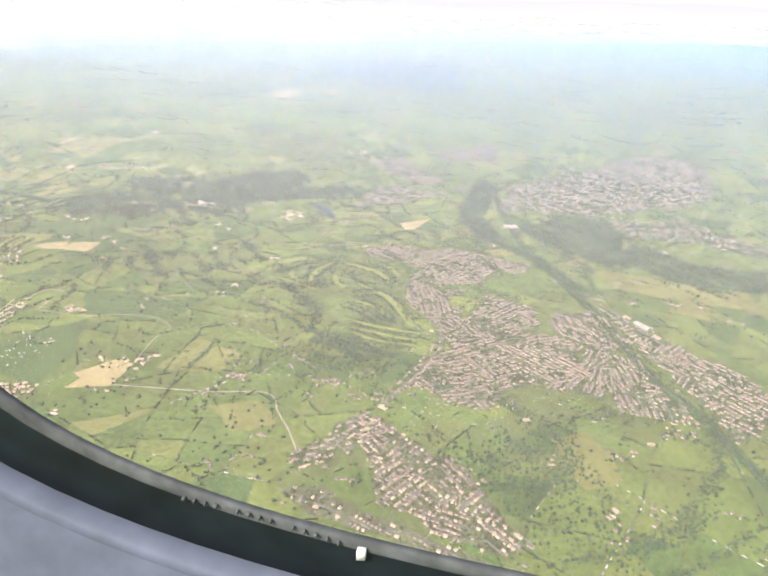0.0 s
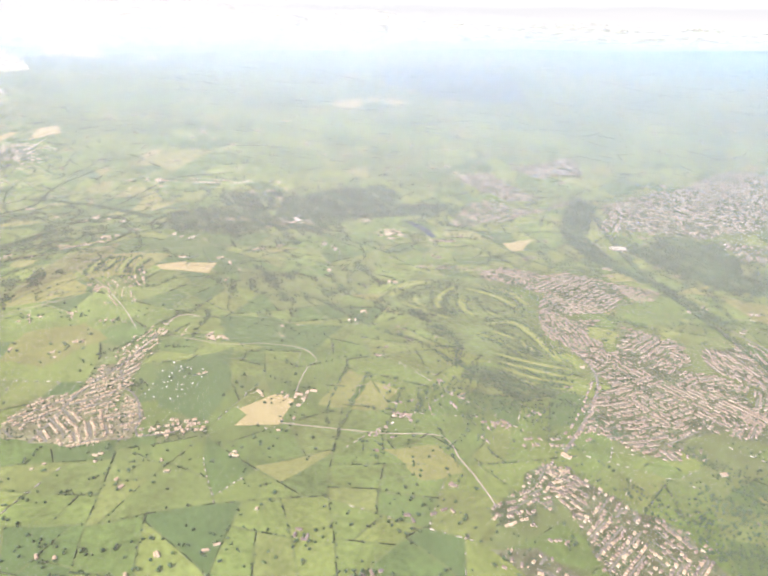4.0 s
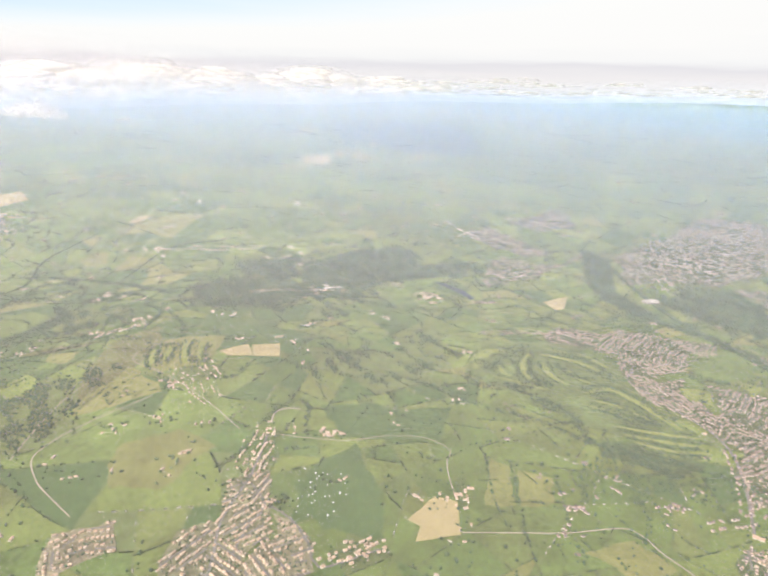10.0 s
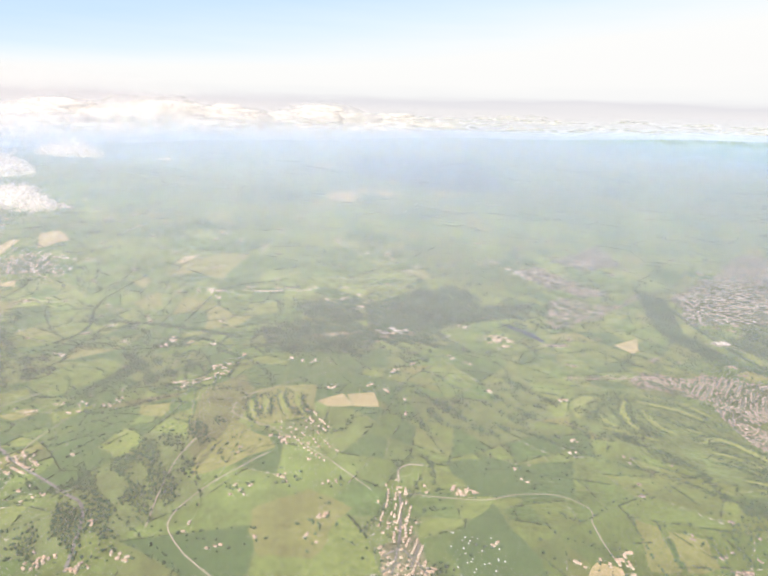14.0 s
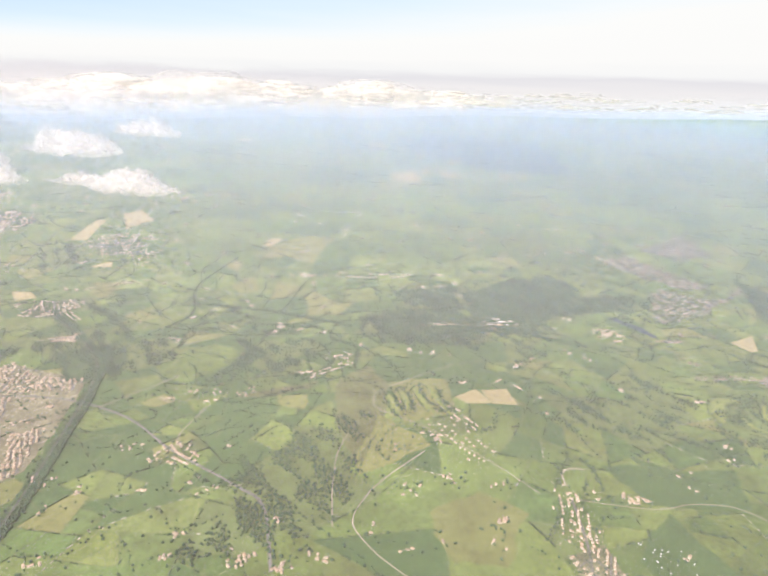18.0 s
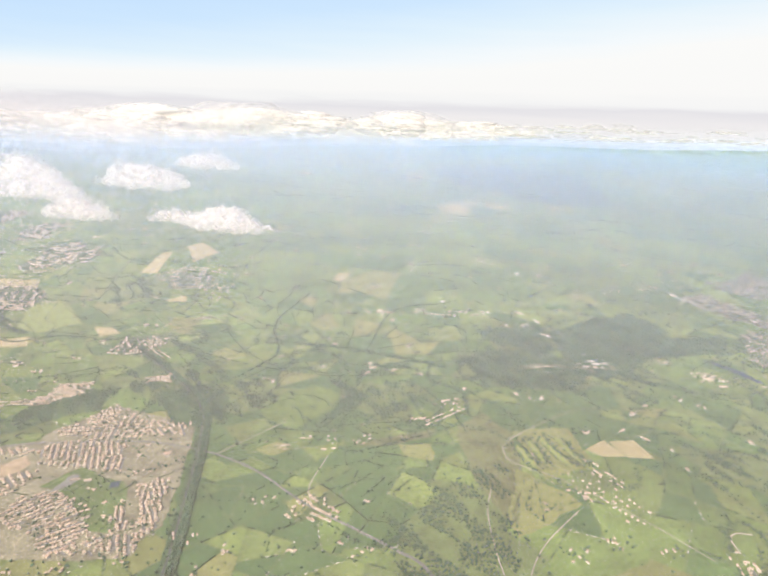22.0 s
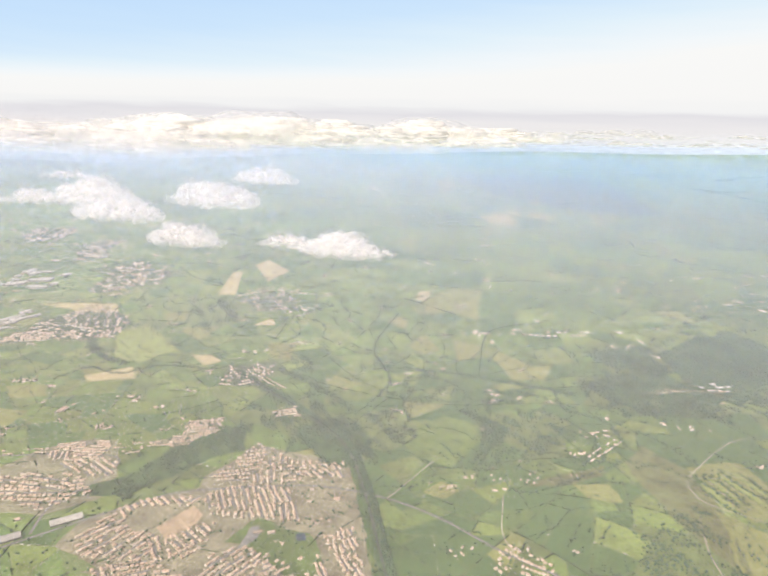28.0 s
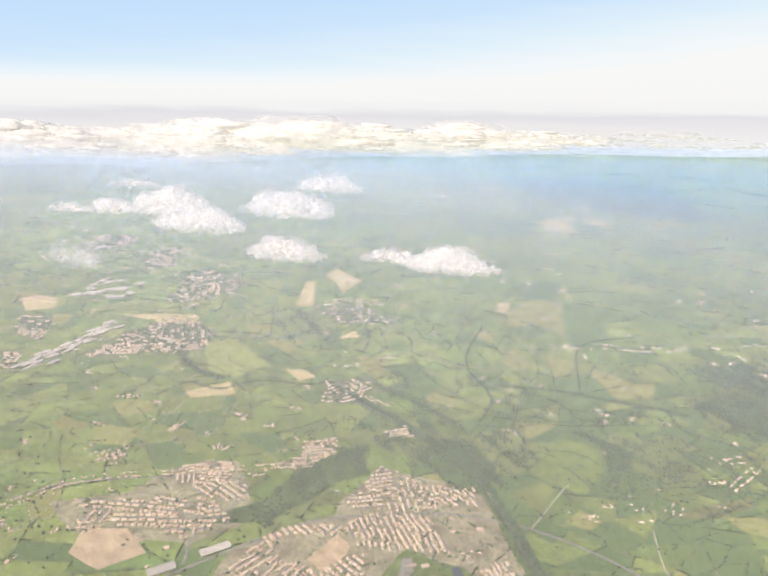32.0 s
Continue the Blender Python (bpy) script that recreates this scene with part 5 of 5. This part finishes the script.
# ---- wrapped bales ----
bale_mesh = raw("bale", np.array([(0.45 * math.cos(a) * w, z, 0.42 + 0.45 * math.sin(a) * w) for z in (-0.4, 0.4) for w in (1.0,) for a in np.linspace(0, 2 * math.pi, 8, endpoint=False)]),
                np.array([(k, (k + 1) % 8, 8 + (k + 1) % 8, 8 + k) for k in range(8)] + [(0, 2, 4, 6), (8, 14, 12, 10), (0, 1, 2, 2), (2, 3, 4, 4), (4, 5, 6, 6), (6, 7, 0, 0), (8, 15, 14, 14), (14, 13, 12, 12), (12, 11, 10, 10), (10, 9, 8, 8)])[:10], M_bale)
for _ in range(34):
    x, y = rng.uniform(-402, -362), rng.uniform(330, 386)
    b = new("bale", bale_mesh)
    b.matrix_basis = pose(x, y, float(height(x, y)) + 0.62, 0, 0, rng.uniform(0, 360))
    tagged(b, "white wrapped silage bale on a green meadow", "bale", "bales in the meadow")

# ---- single trees ----
tree = new("tree")
tv, tf = [], []
for k, (z, r) in enumerate(((0, 0.05), (0.2, 0.035), (0.42, 0.025), (0.62, 0.008))):
    tv += [(r * math.cos(a) + 0.02 * k * (k > 1), r * math.sin(a), z) for a in np.linspace(0, 2 * math.pi, 6, endpoint=False)]
tf = [(6 * j + i, 6 * j + (i + 1) % 6, 6 * j + 6 + (i + 1) % 6, 6 * j + 6 + i) for j in range(3) for i in range(6)]
part("trunk", raw("trunk", np.array(tv), np.array(tf), M_bark), tree)
V, F = crown(9, np.random.default_rng(5))
part("crown", raw("crown", V * (1, 1, 1.05), F, M_leaf), tree)
tagged(tree, "round broadleaf tree with a ragged dark green crown", "tree", "single trees in pastures")
for k in range(130):
    while True:
        x, y = rng.uniform(-1250, 200), rng.uniform(250, 620)
        if seen_land(x, y) and not in_any(TOWN_POLYS + WOOD_POLYS + GOLF + BARE, x, y):
            break
    m = pose(x, y, float(height(x, y)) + 0.3, 0, 0, rng.uniform(0, 360))
    o = tree if k == 0 else copy_thing(tree, m)
    s_ = rng.uniform(1.7, 3.0)
    o.matrix_basis = m @ Matrix.Diagonal((s_, s_, s_ * rng.uniform(0.9, 1.15), 1))


# ---- the cabin window beside the eye at the start of the flight ----
def oval(a, b, cx, cz, n=96, p=3.0):
    t = np.linspace(0, 2 * math.pi, n, endpoint=False)
    c, d = np.cos(t), np.sin(t)
    r = (np.abs(c) ** p + np.abs(d) ** p) ** (-1 / p)
    return np.c_[cx + a * r * c, cz + b * r * d]


def ring(rings):
    """A band through ovals, each (a, b, cx, cz, y)."""
    V = np.vstack([np.insert(oval(a, b, cx, cz), 1, y, axis=1) for a, b, cx, cz, y in rings])
    k = np.arange(96)
    F = np.vstack([np.c_[j * 96 + k, j * 96 + (k + 1) % 96, (j + 1) * 96 + (k + 1) % 96, (j + 1) * 96 + k] for j in range(len(rings) - 1)])
    return V, F


window = new("aircraft_window")
window.matrix_basis = pose(0, 0, EYE)
W0 = (0.04, -0.0252)
# the lip is a lighter grey than the rest of the seal
V, F = ring([(0.2195, 0.1125, *W0, 0.1275), (0.2125, 0.1085, *W0, 0.1235), (0.2135, 0.1090, *W0, 0.1215), (0.2195, 0.1125, *W0, 0.1218)])
part("outer_lip", raw("outer_lip", V, F, M_lip, True), window, "lighter grey outer lip of the seal")
V, F = ring([(0.2195, 0.1125, *W0, 0.1219), (0.2300, 0.1200, *W0, 0.1225), (0.2460, 0.1275, *W0, 0.1205), (0.249, 0.1305, *W0, 0.1255)])
part("seal", raw("seal", V, F, M_rubber, True), window, "black rubber window seal")
V, F = ring([(0.2490, 0.1308, *W0, 0.124), (0.2498, 0.1315, *W0, 0.1165), (0.2530, 0.1345, *W0, 0.1150), (0.2565, 0.1370, *W0, 0.1168)])
part("trim_ring", raw("trim_ring", V, F, M_plastic, True), window, "pale grey edge of the window surround")
V, F = ring([(0.2565, 0.1370, *W0, 0.1172), (0.2700, 0.1520, *W0, 0.1130), (0.3000, 0.1900, *W0, 0.1100), (0.3300, 0.2200, *W0, 0.1100), (0.3320, 0.2220, *W0, 0.1160)])
part("surround", raw("surround", V, F, M_plastic, True), window, "smooth grey plastic window surround")
lip_a, lip_b = np.array((-0.0806, 0.1216, -0.1306)), np.array((-0.0312, 0.1216, -0.1349))
for q in range(15):
    if q in (4, 9):
        continue
    p = lip_a + (lip_b - lip_a) * q / 14 - (0, 0, 0.0035 * math.sin(math.pi * q / 14) * -0.35)
    w_, h_ = (0.0003, 0.0006) if q % 3 else (0.0005, 0.0005)
    V = np.array([(p[0] + i * w_, p[1] + j, p[2] + k_ * h_) for k_ in (-1, 1) for j in (-0.0012, 0.0012) for i in (-1, 1)])
    part("raised_mark", raw("raised_mark", V, np.array([(0, 1, 5, 4), (1, 3, 7, 5), (3, 2, 6, 7), (2, 0, 4, 6), (4, 5, 7, 6), (0, 2, 3, 1)]), M_lip), window, "worn raised marking on the seal")
V = np.array([(-0.02416 + i * 0.0013, 0.1203 + j, -0.13673 + k_ * 0.0018 + i * 0.0003) for k_ in (-1, 1) for j in (-0.0004, 0.002) for i in (-1, 1)])
part("label_tab", raw("label_tab", V, np.array([(0, 1, 5, 4), (1, 3, 7, 5), (3, 2, 6, 7), (2, 0, 4, 6), (4, 5, 7, 6), (0, 2, 3, 1)]), M_bale), window, "small white tab stuck to the seal")
tagged(window, "aircraft cabin window with black rubber seal and grey surround", "window")


# ---- clouds ----
def cloud_material(name, color):
    m = bpy.data.materials.new(name)
    m.use_nodes = True
    N, L = m.node_tree.nodes, m.node_tree.links
    N.remove(N["Principled BSDF"])
    dif, tl, mix = N.new("ShaderNodeBsdfDiffuse"), N.new("ShaderNodeBsdfTranslucent"), N.new("ShaderNodeMixShader")
    dif.inputs[0].default_value = tl.inputs[0].default_value = (*color, 1)
    mix.inputs[0].default_value = 0.5
    L.new(dif.outputs[0], mix.inputs[1]), L.new(tl.outputs[0], mix.inputs[2])
    L.new(mix.outputs[0], N["Material Output"].inputs[0])
    return m


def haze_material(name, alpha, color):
    """A sheet that imitates lit haze: mostly clear, with gloss added as glare towards the sun's side."""
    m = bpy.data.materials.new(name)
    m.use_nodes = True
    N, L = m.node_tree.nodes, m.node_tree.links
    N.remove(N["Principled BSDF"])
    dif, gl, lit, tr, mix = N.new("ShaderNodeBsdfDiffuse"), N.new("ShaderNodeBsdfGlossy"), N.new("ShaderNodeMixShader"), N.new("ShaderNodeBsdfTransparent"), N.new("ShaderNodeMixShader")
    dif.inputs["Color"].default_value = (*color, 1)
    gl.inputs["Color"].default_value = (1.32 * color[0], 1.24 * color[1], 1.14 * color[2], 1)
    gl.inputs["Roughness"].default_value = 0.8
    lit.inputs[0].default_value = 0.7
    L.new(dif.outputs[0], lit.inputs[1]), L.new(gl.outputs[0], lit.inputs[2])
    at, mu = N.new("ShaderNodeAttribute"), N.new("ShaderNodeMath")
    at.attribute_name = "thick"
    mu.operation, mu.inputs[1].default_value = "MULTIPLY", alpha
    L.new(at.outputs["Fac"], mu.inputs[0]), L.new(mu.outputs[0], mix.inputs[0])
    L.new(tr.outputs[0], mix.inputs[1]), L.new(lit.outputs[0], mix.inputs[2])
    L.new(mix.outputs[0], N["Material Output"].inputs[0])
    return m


def veil_material(name, low, high, size, color=(0.76, 0.745, 0.735)):
    """Thin cloud: white, with clear gaps by noise."""
    m = bpy.data.materials.new(name)
    m.use_nodes = True
    N, L = m.node_tree.nodes, m.node_tree.links
    N.remove(N["Principled BSDF"])
    dif, tl, mix, tr, cover = N.new("ShaderNodeBsdfDiffuse"), N.new("ShaderNodeBsdfTranslucent"), N.new("ShaderNodeMixShader"), N.new("ShaderNodeBsdfTransparent"), N.new("ShaderNodeMixShader")
    dif.inputs[0].default_value = tl.inputs[0].default_value = (*color, 1)
    mix.inputs[0].default_value = 0.5
    L.new(dif.outputs[0], mix.inputs[1]), L.new(tl.outputs[0], mix.inputs[2])
    geo, n, mr = N.new("ShaderNodeNewGeometry"), N.new("ShaderNodeTexNoise"), N.new("ShaderNodeMapRange")
    n.inputs["Scale"].default_value, n.inputs["Detail"].default_value = 1.0 / size, 2.0
    L.new(geo.outputs["Position"], n.inputs["Vector"])
    L.new(n.outputs["Fac"], mr.inputs["Value"])
    mr.inputs["From Min"].default_value, mr.inputs["From Max"].default_value = 0.35, 0.65
    mr.inputs["To Min"].default_value, mr.inputs["To Max"].default_value = low, high
    last = mr.outputs[0]
    L.new(last, cover.inputs[0])
    L.new(tr.outputs[0], cover.inputs[1]), L.new(mix.outputs[0], cover.inputs[2])
    L.new(cover.outputs[0], N["Material Output"].inputs[0])
    return m


M_cloud = cloud_material("cloud", (0.69, 0.668, 0.65))
M_bank = cloud_material("bank_cloud", (0.72, 0.695, 0.67))
bm = bmesh.new()
bmesh.ops.create_icosphere(bm, subdivisions=3, radius=1)
BALL_V = np.array([v.co[:] for v in bm.verts])
BALL_F = np.array([[v.index for v in f.verts] for f in bm.faces])
bm.free()


def ragged(V, r, amount=1.0):
    """Lumps at three scales on a unit ball."""
    out = np.zeros(len(V))
    for q, a in ((2.3, 0.16), (4.9, 0.11), (9.7, 0.06), (17.0, 0.025)):
        d = r.normal(0, 1, (3, 3))
        ph = r.uniform(0, 6.28, 3)
        w = np.sin(V @ (d[0] * q) + ph[0]) + np.sin(V @ (d[1] * q) + ph[1]) + np.sin(V @ (d[2] * q) + ph[2])
        out += a * amount * w / 1.7
    return V * (1 + out)[:, None]


def puffs(centre, size, n, r, flat=0.5, grain=1.0, stretch=(1.2, 1.1, 0.95)):
    """A heap of billows with a level base and a knobbly, domed top; size is half its width, half its depth, its height."""
    got = []
    for k in range(n):
        a, d = r.uniform(0, 6.28), math.sqrt(r.random())
        dome = 1 - d * d
        s = size[2] * r.uniform(0.13, 0.27) * (0.5 + 0.6 * dome) * grain
        V = ragged(BALL_V, r, 1.25) * s * stretch
        V[:, 2] = np.where(V[:, 2] < 0, V[:, 2] * flat, V[:, 2])
        got.append((V + np.array(centre) + (size[0] * d * math.cos(a), size[1] * d * math.sin(a), s * 0.4 + size[2] * 0.62 * dome * r.random()), BALL_F))
    return joined(got)


M_wisp = veil_material("cloud_wisp", 0.02, 0.34, 12.0)
CLOUDS = [((-1432, 1180, 178), (88, 60, 76), 60), ((-1423, 1470, 208), (84, 50, 54), 46), ((-1655, 1085, 172), (74, 50, 74), 50), ((-1550, 1010, 160), (78, 46, 62), 50), ((-1290, 782, 168), (52, 30, 42), 40),
          ((-1052, 785, 168), (50, 28, 48), 44), ((-1130, 790, 172), (44, 20, 26), 26), ((-1790, 1080, 168), (42, 30, 48), 26), ((-1885, 1310, 200), (66, 36, 30), 26), ((-1124, 1400, 214), (20, 14, 16), 10),
          ((-1880, 1060, 164), (46, 30, 30), 20), ((-990, 800, 168), (14, 10, 14), 8)]
for c, s, n in CLOUDS:
    V, F = puffs(c, (s[0] * 0.78, s[1] * 0.78, s[2] * 0.62), int(n * 1.7), rng)
    o = part("cloud", raw("cloud", V, F, M_cloud, True))
    o.visible_shadow = False
    V, F = puffs((c[0], c[1], c[2] - 2), (s[0] * 1.15, s[1] * 1.12, s[2] * 0.8), int(n * 3.0), rng, 0.9, 1.3)
    part("wisp", raw("wisp", V, F, M_wisp, True), o, "thin ragged fringe of the cloud").visible_shadow = False
    tagged(o, "small white fair-weather cumulus cloud with ragged edges", "cloud", "scattered cumulus clouds")
V, F = puffs((-1560, 680, 150), (50, 24, 40), 26, rng, 0.9)
tagged(part("cloud", raw("cloud", V, F, M_wisp, True)), "thin dissolving shred of white cloud", "cloud", "scattered cumulus clouds").visible_shadow = False

# the bank of cloud on the horizon: low heaps, thick in the west, thin shreds in the north-east
solid, fringe = [], []
for q in range(90):
    b = -66 + 104 * ((q + rng.random()) / 90) ** 1.1
    west = float(ss(14, -22, b))
    a, r = radians(b), 4120 - 500 * west * rng.random() - 100 * rng.random()
    drop = (rng.uniform(34, 52) + 34 * west * rng.random()) / 1160
    dx, dy = r * math.sin(a), r * math.cos(a)
    tall = r / 1160 * (8 + 26 * west) * rng.uniform(0.6, 1.1)
    wide = rng.uniform(120, 300) * (0.6 + 0.7 * west)
    c = (-600 + dx, dy, 306 + 0.025 * dx + 0.064 * dy - r * drop)
    if west > 0.25:
        solid.append(puffs(c, (wide, wide * 0.4, tall), int(10 + 16 * west), rng, 0.6, 1.5, (3.4, 1.6, 0.8)))
    fringe.append(puffs((c[0], c[1] - 20, c[2] - tall * 0.08), (wide * 1.3, wide * 0.5, tall * 1.1), int(10 + 16 * west), rng, 0.7, 1.8, (4.2, 1.6, 0.75)))
V, F = joined(solid)
bank = part("cloud_bank", raw("cloud_bank", V, F, M_bank, True))
bank.visible_shadow = False
V, F = joined(fringe)
part("wisp", raw("wisp", V, F, veil_material("bank_wisp", 0.02, 0.3, 90.0, (0.73, 0.705, 0.68)), True), bank, "thin ragged fringe of the bank", "stuff").visible_shadow = False
tagged(bank, "long broken bank of cream white cumulus along the horizon", "cloud", kind="stuff")

# the far sky above the horizon: pale haze, then bright white, then light blue
M_far = bpy.data.materials.new("far_sky")
M_far.use_nodes = True
N, L = M_far.node_tree.nodes, M_far.node_tree.links
N.remove(N["Principled BSDF"])
em, geo, sep, mr, ramp = N.new("ShaderNodeEmission"), N.new("ShaderNodeNewGeometry"), N.new("ShaderNodeSeparateXYZ"), N.new("ShaderNodeMapRange"), N.new("ShaderNodeValToRGB")
L.new(geo.outputs["Position"], sep.inputs[0])
up, edge, lean, strk, nz, add = N.new("ShaderNodeVectorMath"), N.new("ShaderNodeMapRange"), N.new("ShaderNodeVectorMath"), N.new("ShaderNodeVectorMath"), N.new("ShaderNodeTexNoise"), N.new("ShaderNodeMath")
# height over the horizon, which lies a little higher towards the north-east
up.operation, up.inputs[1].default_value = "DOT_PRODUCT", (-0.025, -0.064, 1.0)
L.new(geo.outputs["Position"], up.inputs[0])
# the upper edge of the white layer climbs towards the east
lean.operation, lean.inputs[1].default_value = "DOT_PRODUCT", (-0.12, 0.0, 0.0)
L.new(geo.outputs["Position"], lean.inputs[0])
L.new(up.outputs["Value"], edge.inputs["Value"])
edge.inputs["From Min"].default_value, edge.inputs["From Max"].default_value = 380, 620
edge.inputs["To Min"].default_value, edge.inputs["To Max"].default_value = 0.0, 1.0
tilt = N.new("ShaderNodeMath")
tilt.operation = "MULTIPLY_ADD"
L.new(lean.outputs["Value"], tilt.inputs[0]), L.new(edge.outputs[0], tilt.inputs[1]), L.new(up.outputs["Value"], tilt.inputs[2])
strk.operation, strk.inputs[1].default_value = "MULTIPLY", (0.0012, 0.0012, 0.014)
L.new(geo.outputs["Position"], strk.inputs[0]), L.new(strk.outputs[0], nz.inputs["Vector"])
nz.inputs["Scale"].default_value, nz.inputs["Detail"].default_value = 1.0, 5.0
add.operation, add.inputs[1].default_value = "MULTIPLY_ADD", 110.0
L.new(nz.outputs["Fac"], add.inputs[0]), L.new(tilt.outputs[0], add.inputs[2])
L.new(add.outputs[0], mr.inputs["Value"])
mr.inputs["From Min"].default_value, mr.inputs["From Max"].default_value = -55, 1545
L.new(mr.outputs[0], ramp.inputs[0])
stops = [(0.0, (0.52, 0.56, 0.615)), (0.045, (0.56, 0.585, 0.63)), (0.105, (0.66, 0.655, 0.67)), (0.165, (0.73, 0.71, 0.69)), (0.225, (0.69, 0.672, 0.68)), (0.262, (0.635, 0.625, 0.65)), (0.29, (0.73, 0.73, 0.73)), (0.34, (0.765, 0.76, 0.75)), (0.48, (0.77, 0.77, 0.76)), (0.54, (0.73, 0.765, 0.785)), (0.66, (0.62, 0.72, 0.79)), (0.8, (0.50, 0.645, 0.80)), (1.0, (0.42, 0.585, 0.80))]
while len(ramp.color_ramp.elements) < len(stops):
    ramp.color_ramp.elements.new(0.5)
for e, (p, c) in zip(ramp.color_ramp.elements, stops):
    e.position, e.color = p, (*c, 1)
L.new(ramp.outputs[0], em.inputs[0])
L.new(em.outputs[0], N["Material Output"].inputs[0])
a = np.linspace(math.pi * 1.25, -math.pi * 0.25, 120)
V = np.empty((240, 3))
V[0::2] = np.c_[-500 + 4450 * np.cos(a), 4450 * np.sin(a), np.full(120, -60)]
V[1::2] = np.c_[-500 + 4450 * np.cos(a), 4450 * np.sin(a), np.full(120, 1750)]
k = np.arange(119) * 2
tagged(part("backdrop", raw("backdrop", V, np.c_[k, k + 2, k + 3, k + 1], M_far)), "hazy white and pale blue sky at the horizon", "sky", kind="structure")

# ---- haze: upright tinted sheets that imitate thin lit mist, one behind the other ----
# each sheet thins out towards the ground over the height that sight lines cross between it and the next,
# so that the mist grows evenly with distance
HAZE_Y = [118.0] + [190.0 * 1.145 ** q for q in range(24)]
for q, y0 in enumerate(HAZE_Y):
    # the nearest sheet also stands in for glare on the window pane
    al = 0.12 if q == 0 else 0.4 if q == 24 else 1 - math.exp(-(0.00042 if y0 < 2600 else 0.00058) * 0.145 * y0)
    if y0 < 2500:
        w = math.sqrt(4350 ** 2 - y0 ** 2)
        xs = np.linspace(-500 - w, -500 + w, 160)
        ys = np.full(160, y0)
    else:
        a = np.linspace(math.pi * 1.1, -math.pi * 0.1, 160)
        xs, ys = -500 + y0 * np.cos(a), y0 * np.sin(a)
    # aerial colour put into the tint: warm pinkish near, bluer with distance
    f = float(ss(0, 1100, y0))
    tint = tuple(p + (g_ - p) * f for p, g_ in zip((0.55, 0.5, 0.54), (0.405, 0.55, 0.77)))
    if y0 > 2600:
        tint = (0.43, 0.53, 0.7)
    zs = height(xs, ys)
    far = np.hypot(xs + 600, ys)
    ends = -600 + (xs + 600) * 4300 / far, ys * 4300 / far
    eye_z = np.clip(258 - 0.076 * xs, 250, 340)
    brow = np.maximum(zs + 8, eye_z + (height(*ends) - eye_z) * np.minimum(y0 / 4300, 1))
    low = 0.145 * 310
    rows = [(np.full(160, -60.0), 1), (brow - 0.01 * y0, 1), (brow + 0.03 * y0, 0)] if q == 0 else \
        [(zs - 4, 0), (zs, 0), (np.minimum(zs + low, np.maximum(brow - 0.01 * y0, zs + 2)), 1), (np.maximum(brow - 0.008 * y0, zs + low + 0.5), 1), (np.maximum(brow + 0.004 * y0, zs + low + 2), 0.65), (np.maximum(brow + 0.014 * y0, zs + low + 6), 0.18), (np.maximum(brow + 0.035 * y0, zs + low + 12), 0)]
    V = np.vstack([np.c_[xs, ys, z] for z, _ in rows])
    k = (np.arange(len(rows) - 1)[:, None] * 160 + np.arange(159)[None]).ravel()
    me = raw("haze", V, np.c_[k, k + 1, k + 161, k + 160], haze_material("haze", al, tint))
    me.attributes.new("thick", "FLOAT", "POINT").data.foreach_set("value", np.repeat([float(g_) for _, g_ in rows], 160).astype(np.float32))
    ob = part("haze", me, None, "upright tinted sheet imitating bluish white summer haze", "structure")
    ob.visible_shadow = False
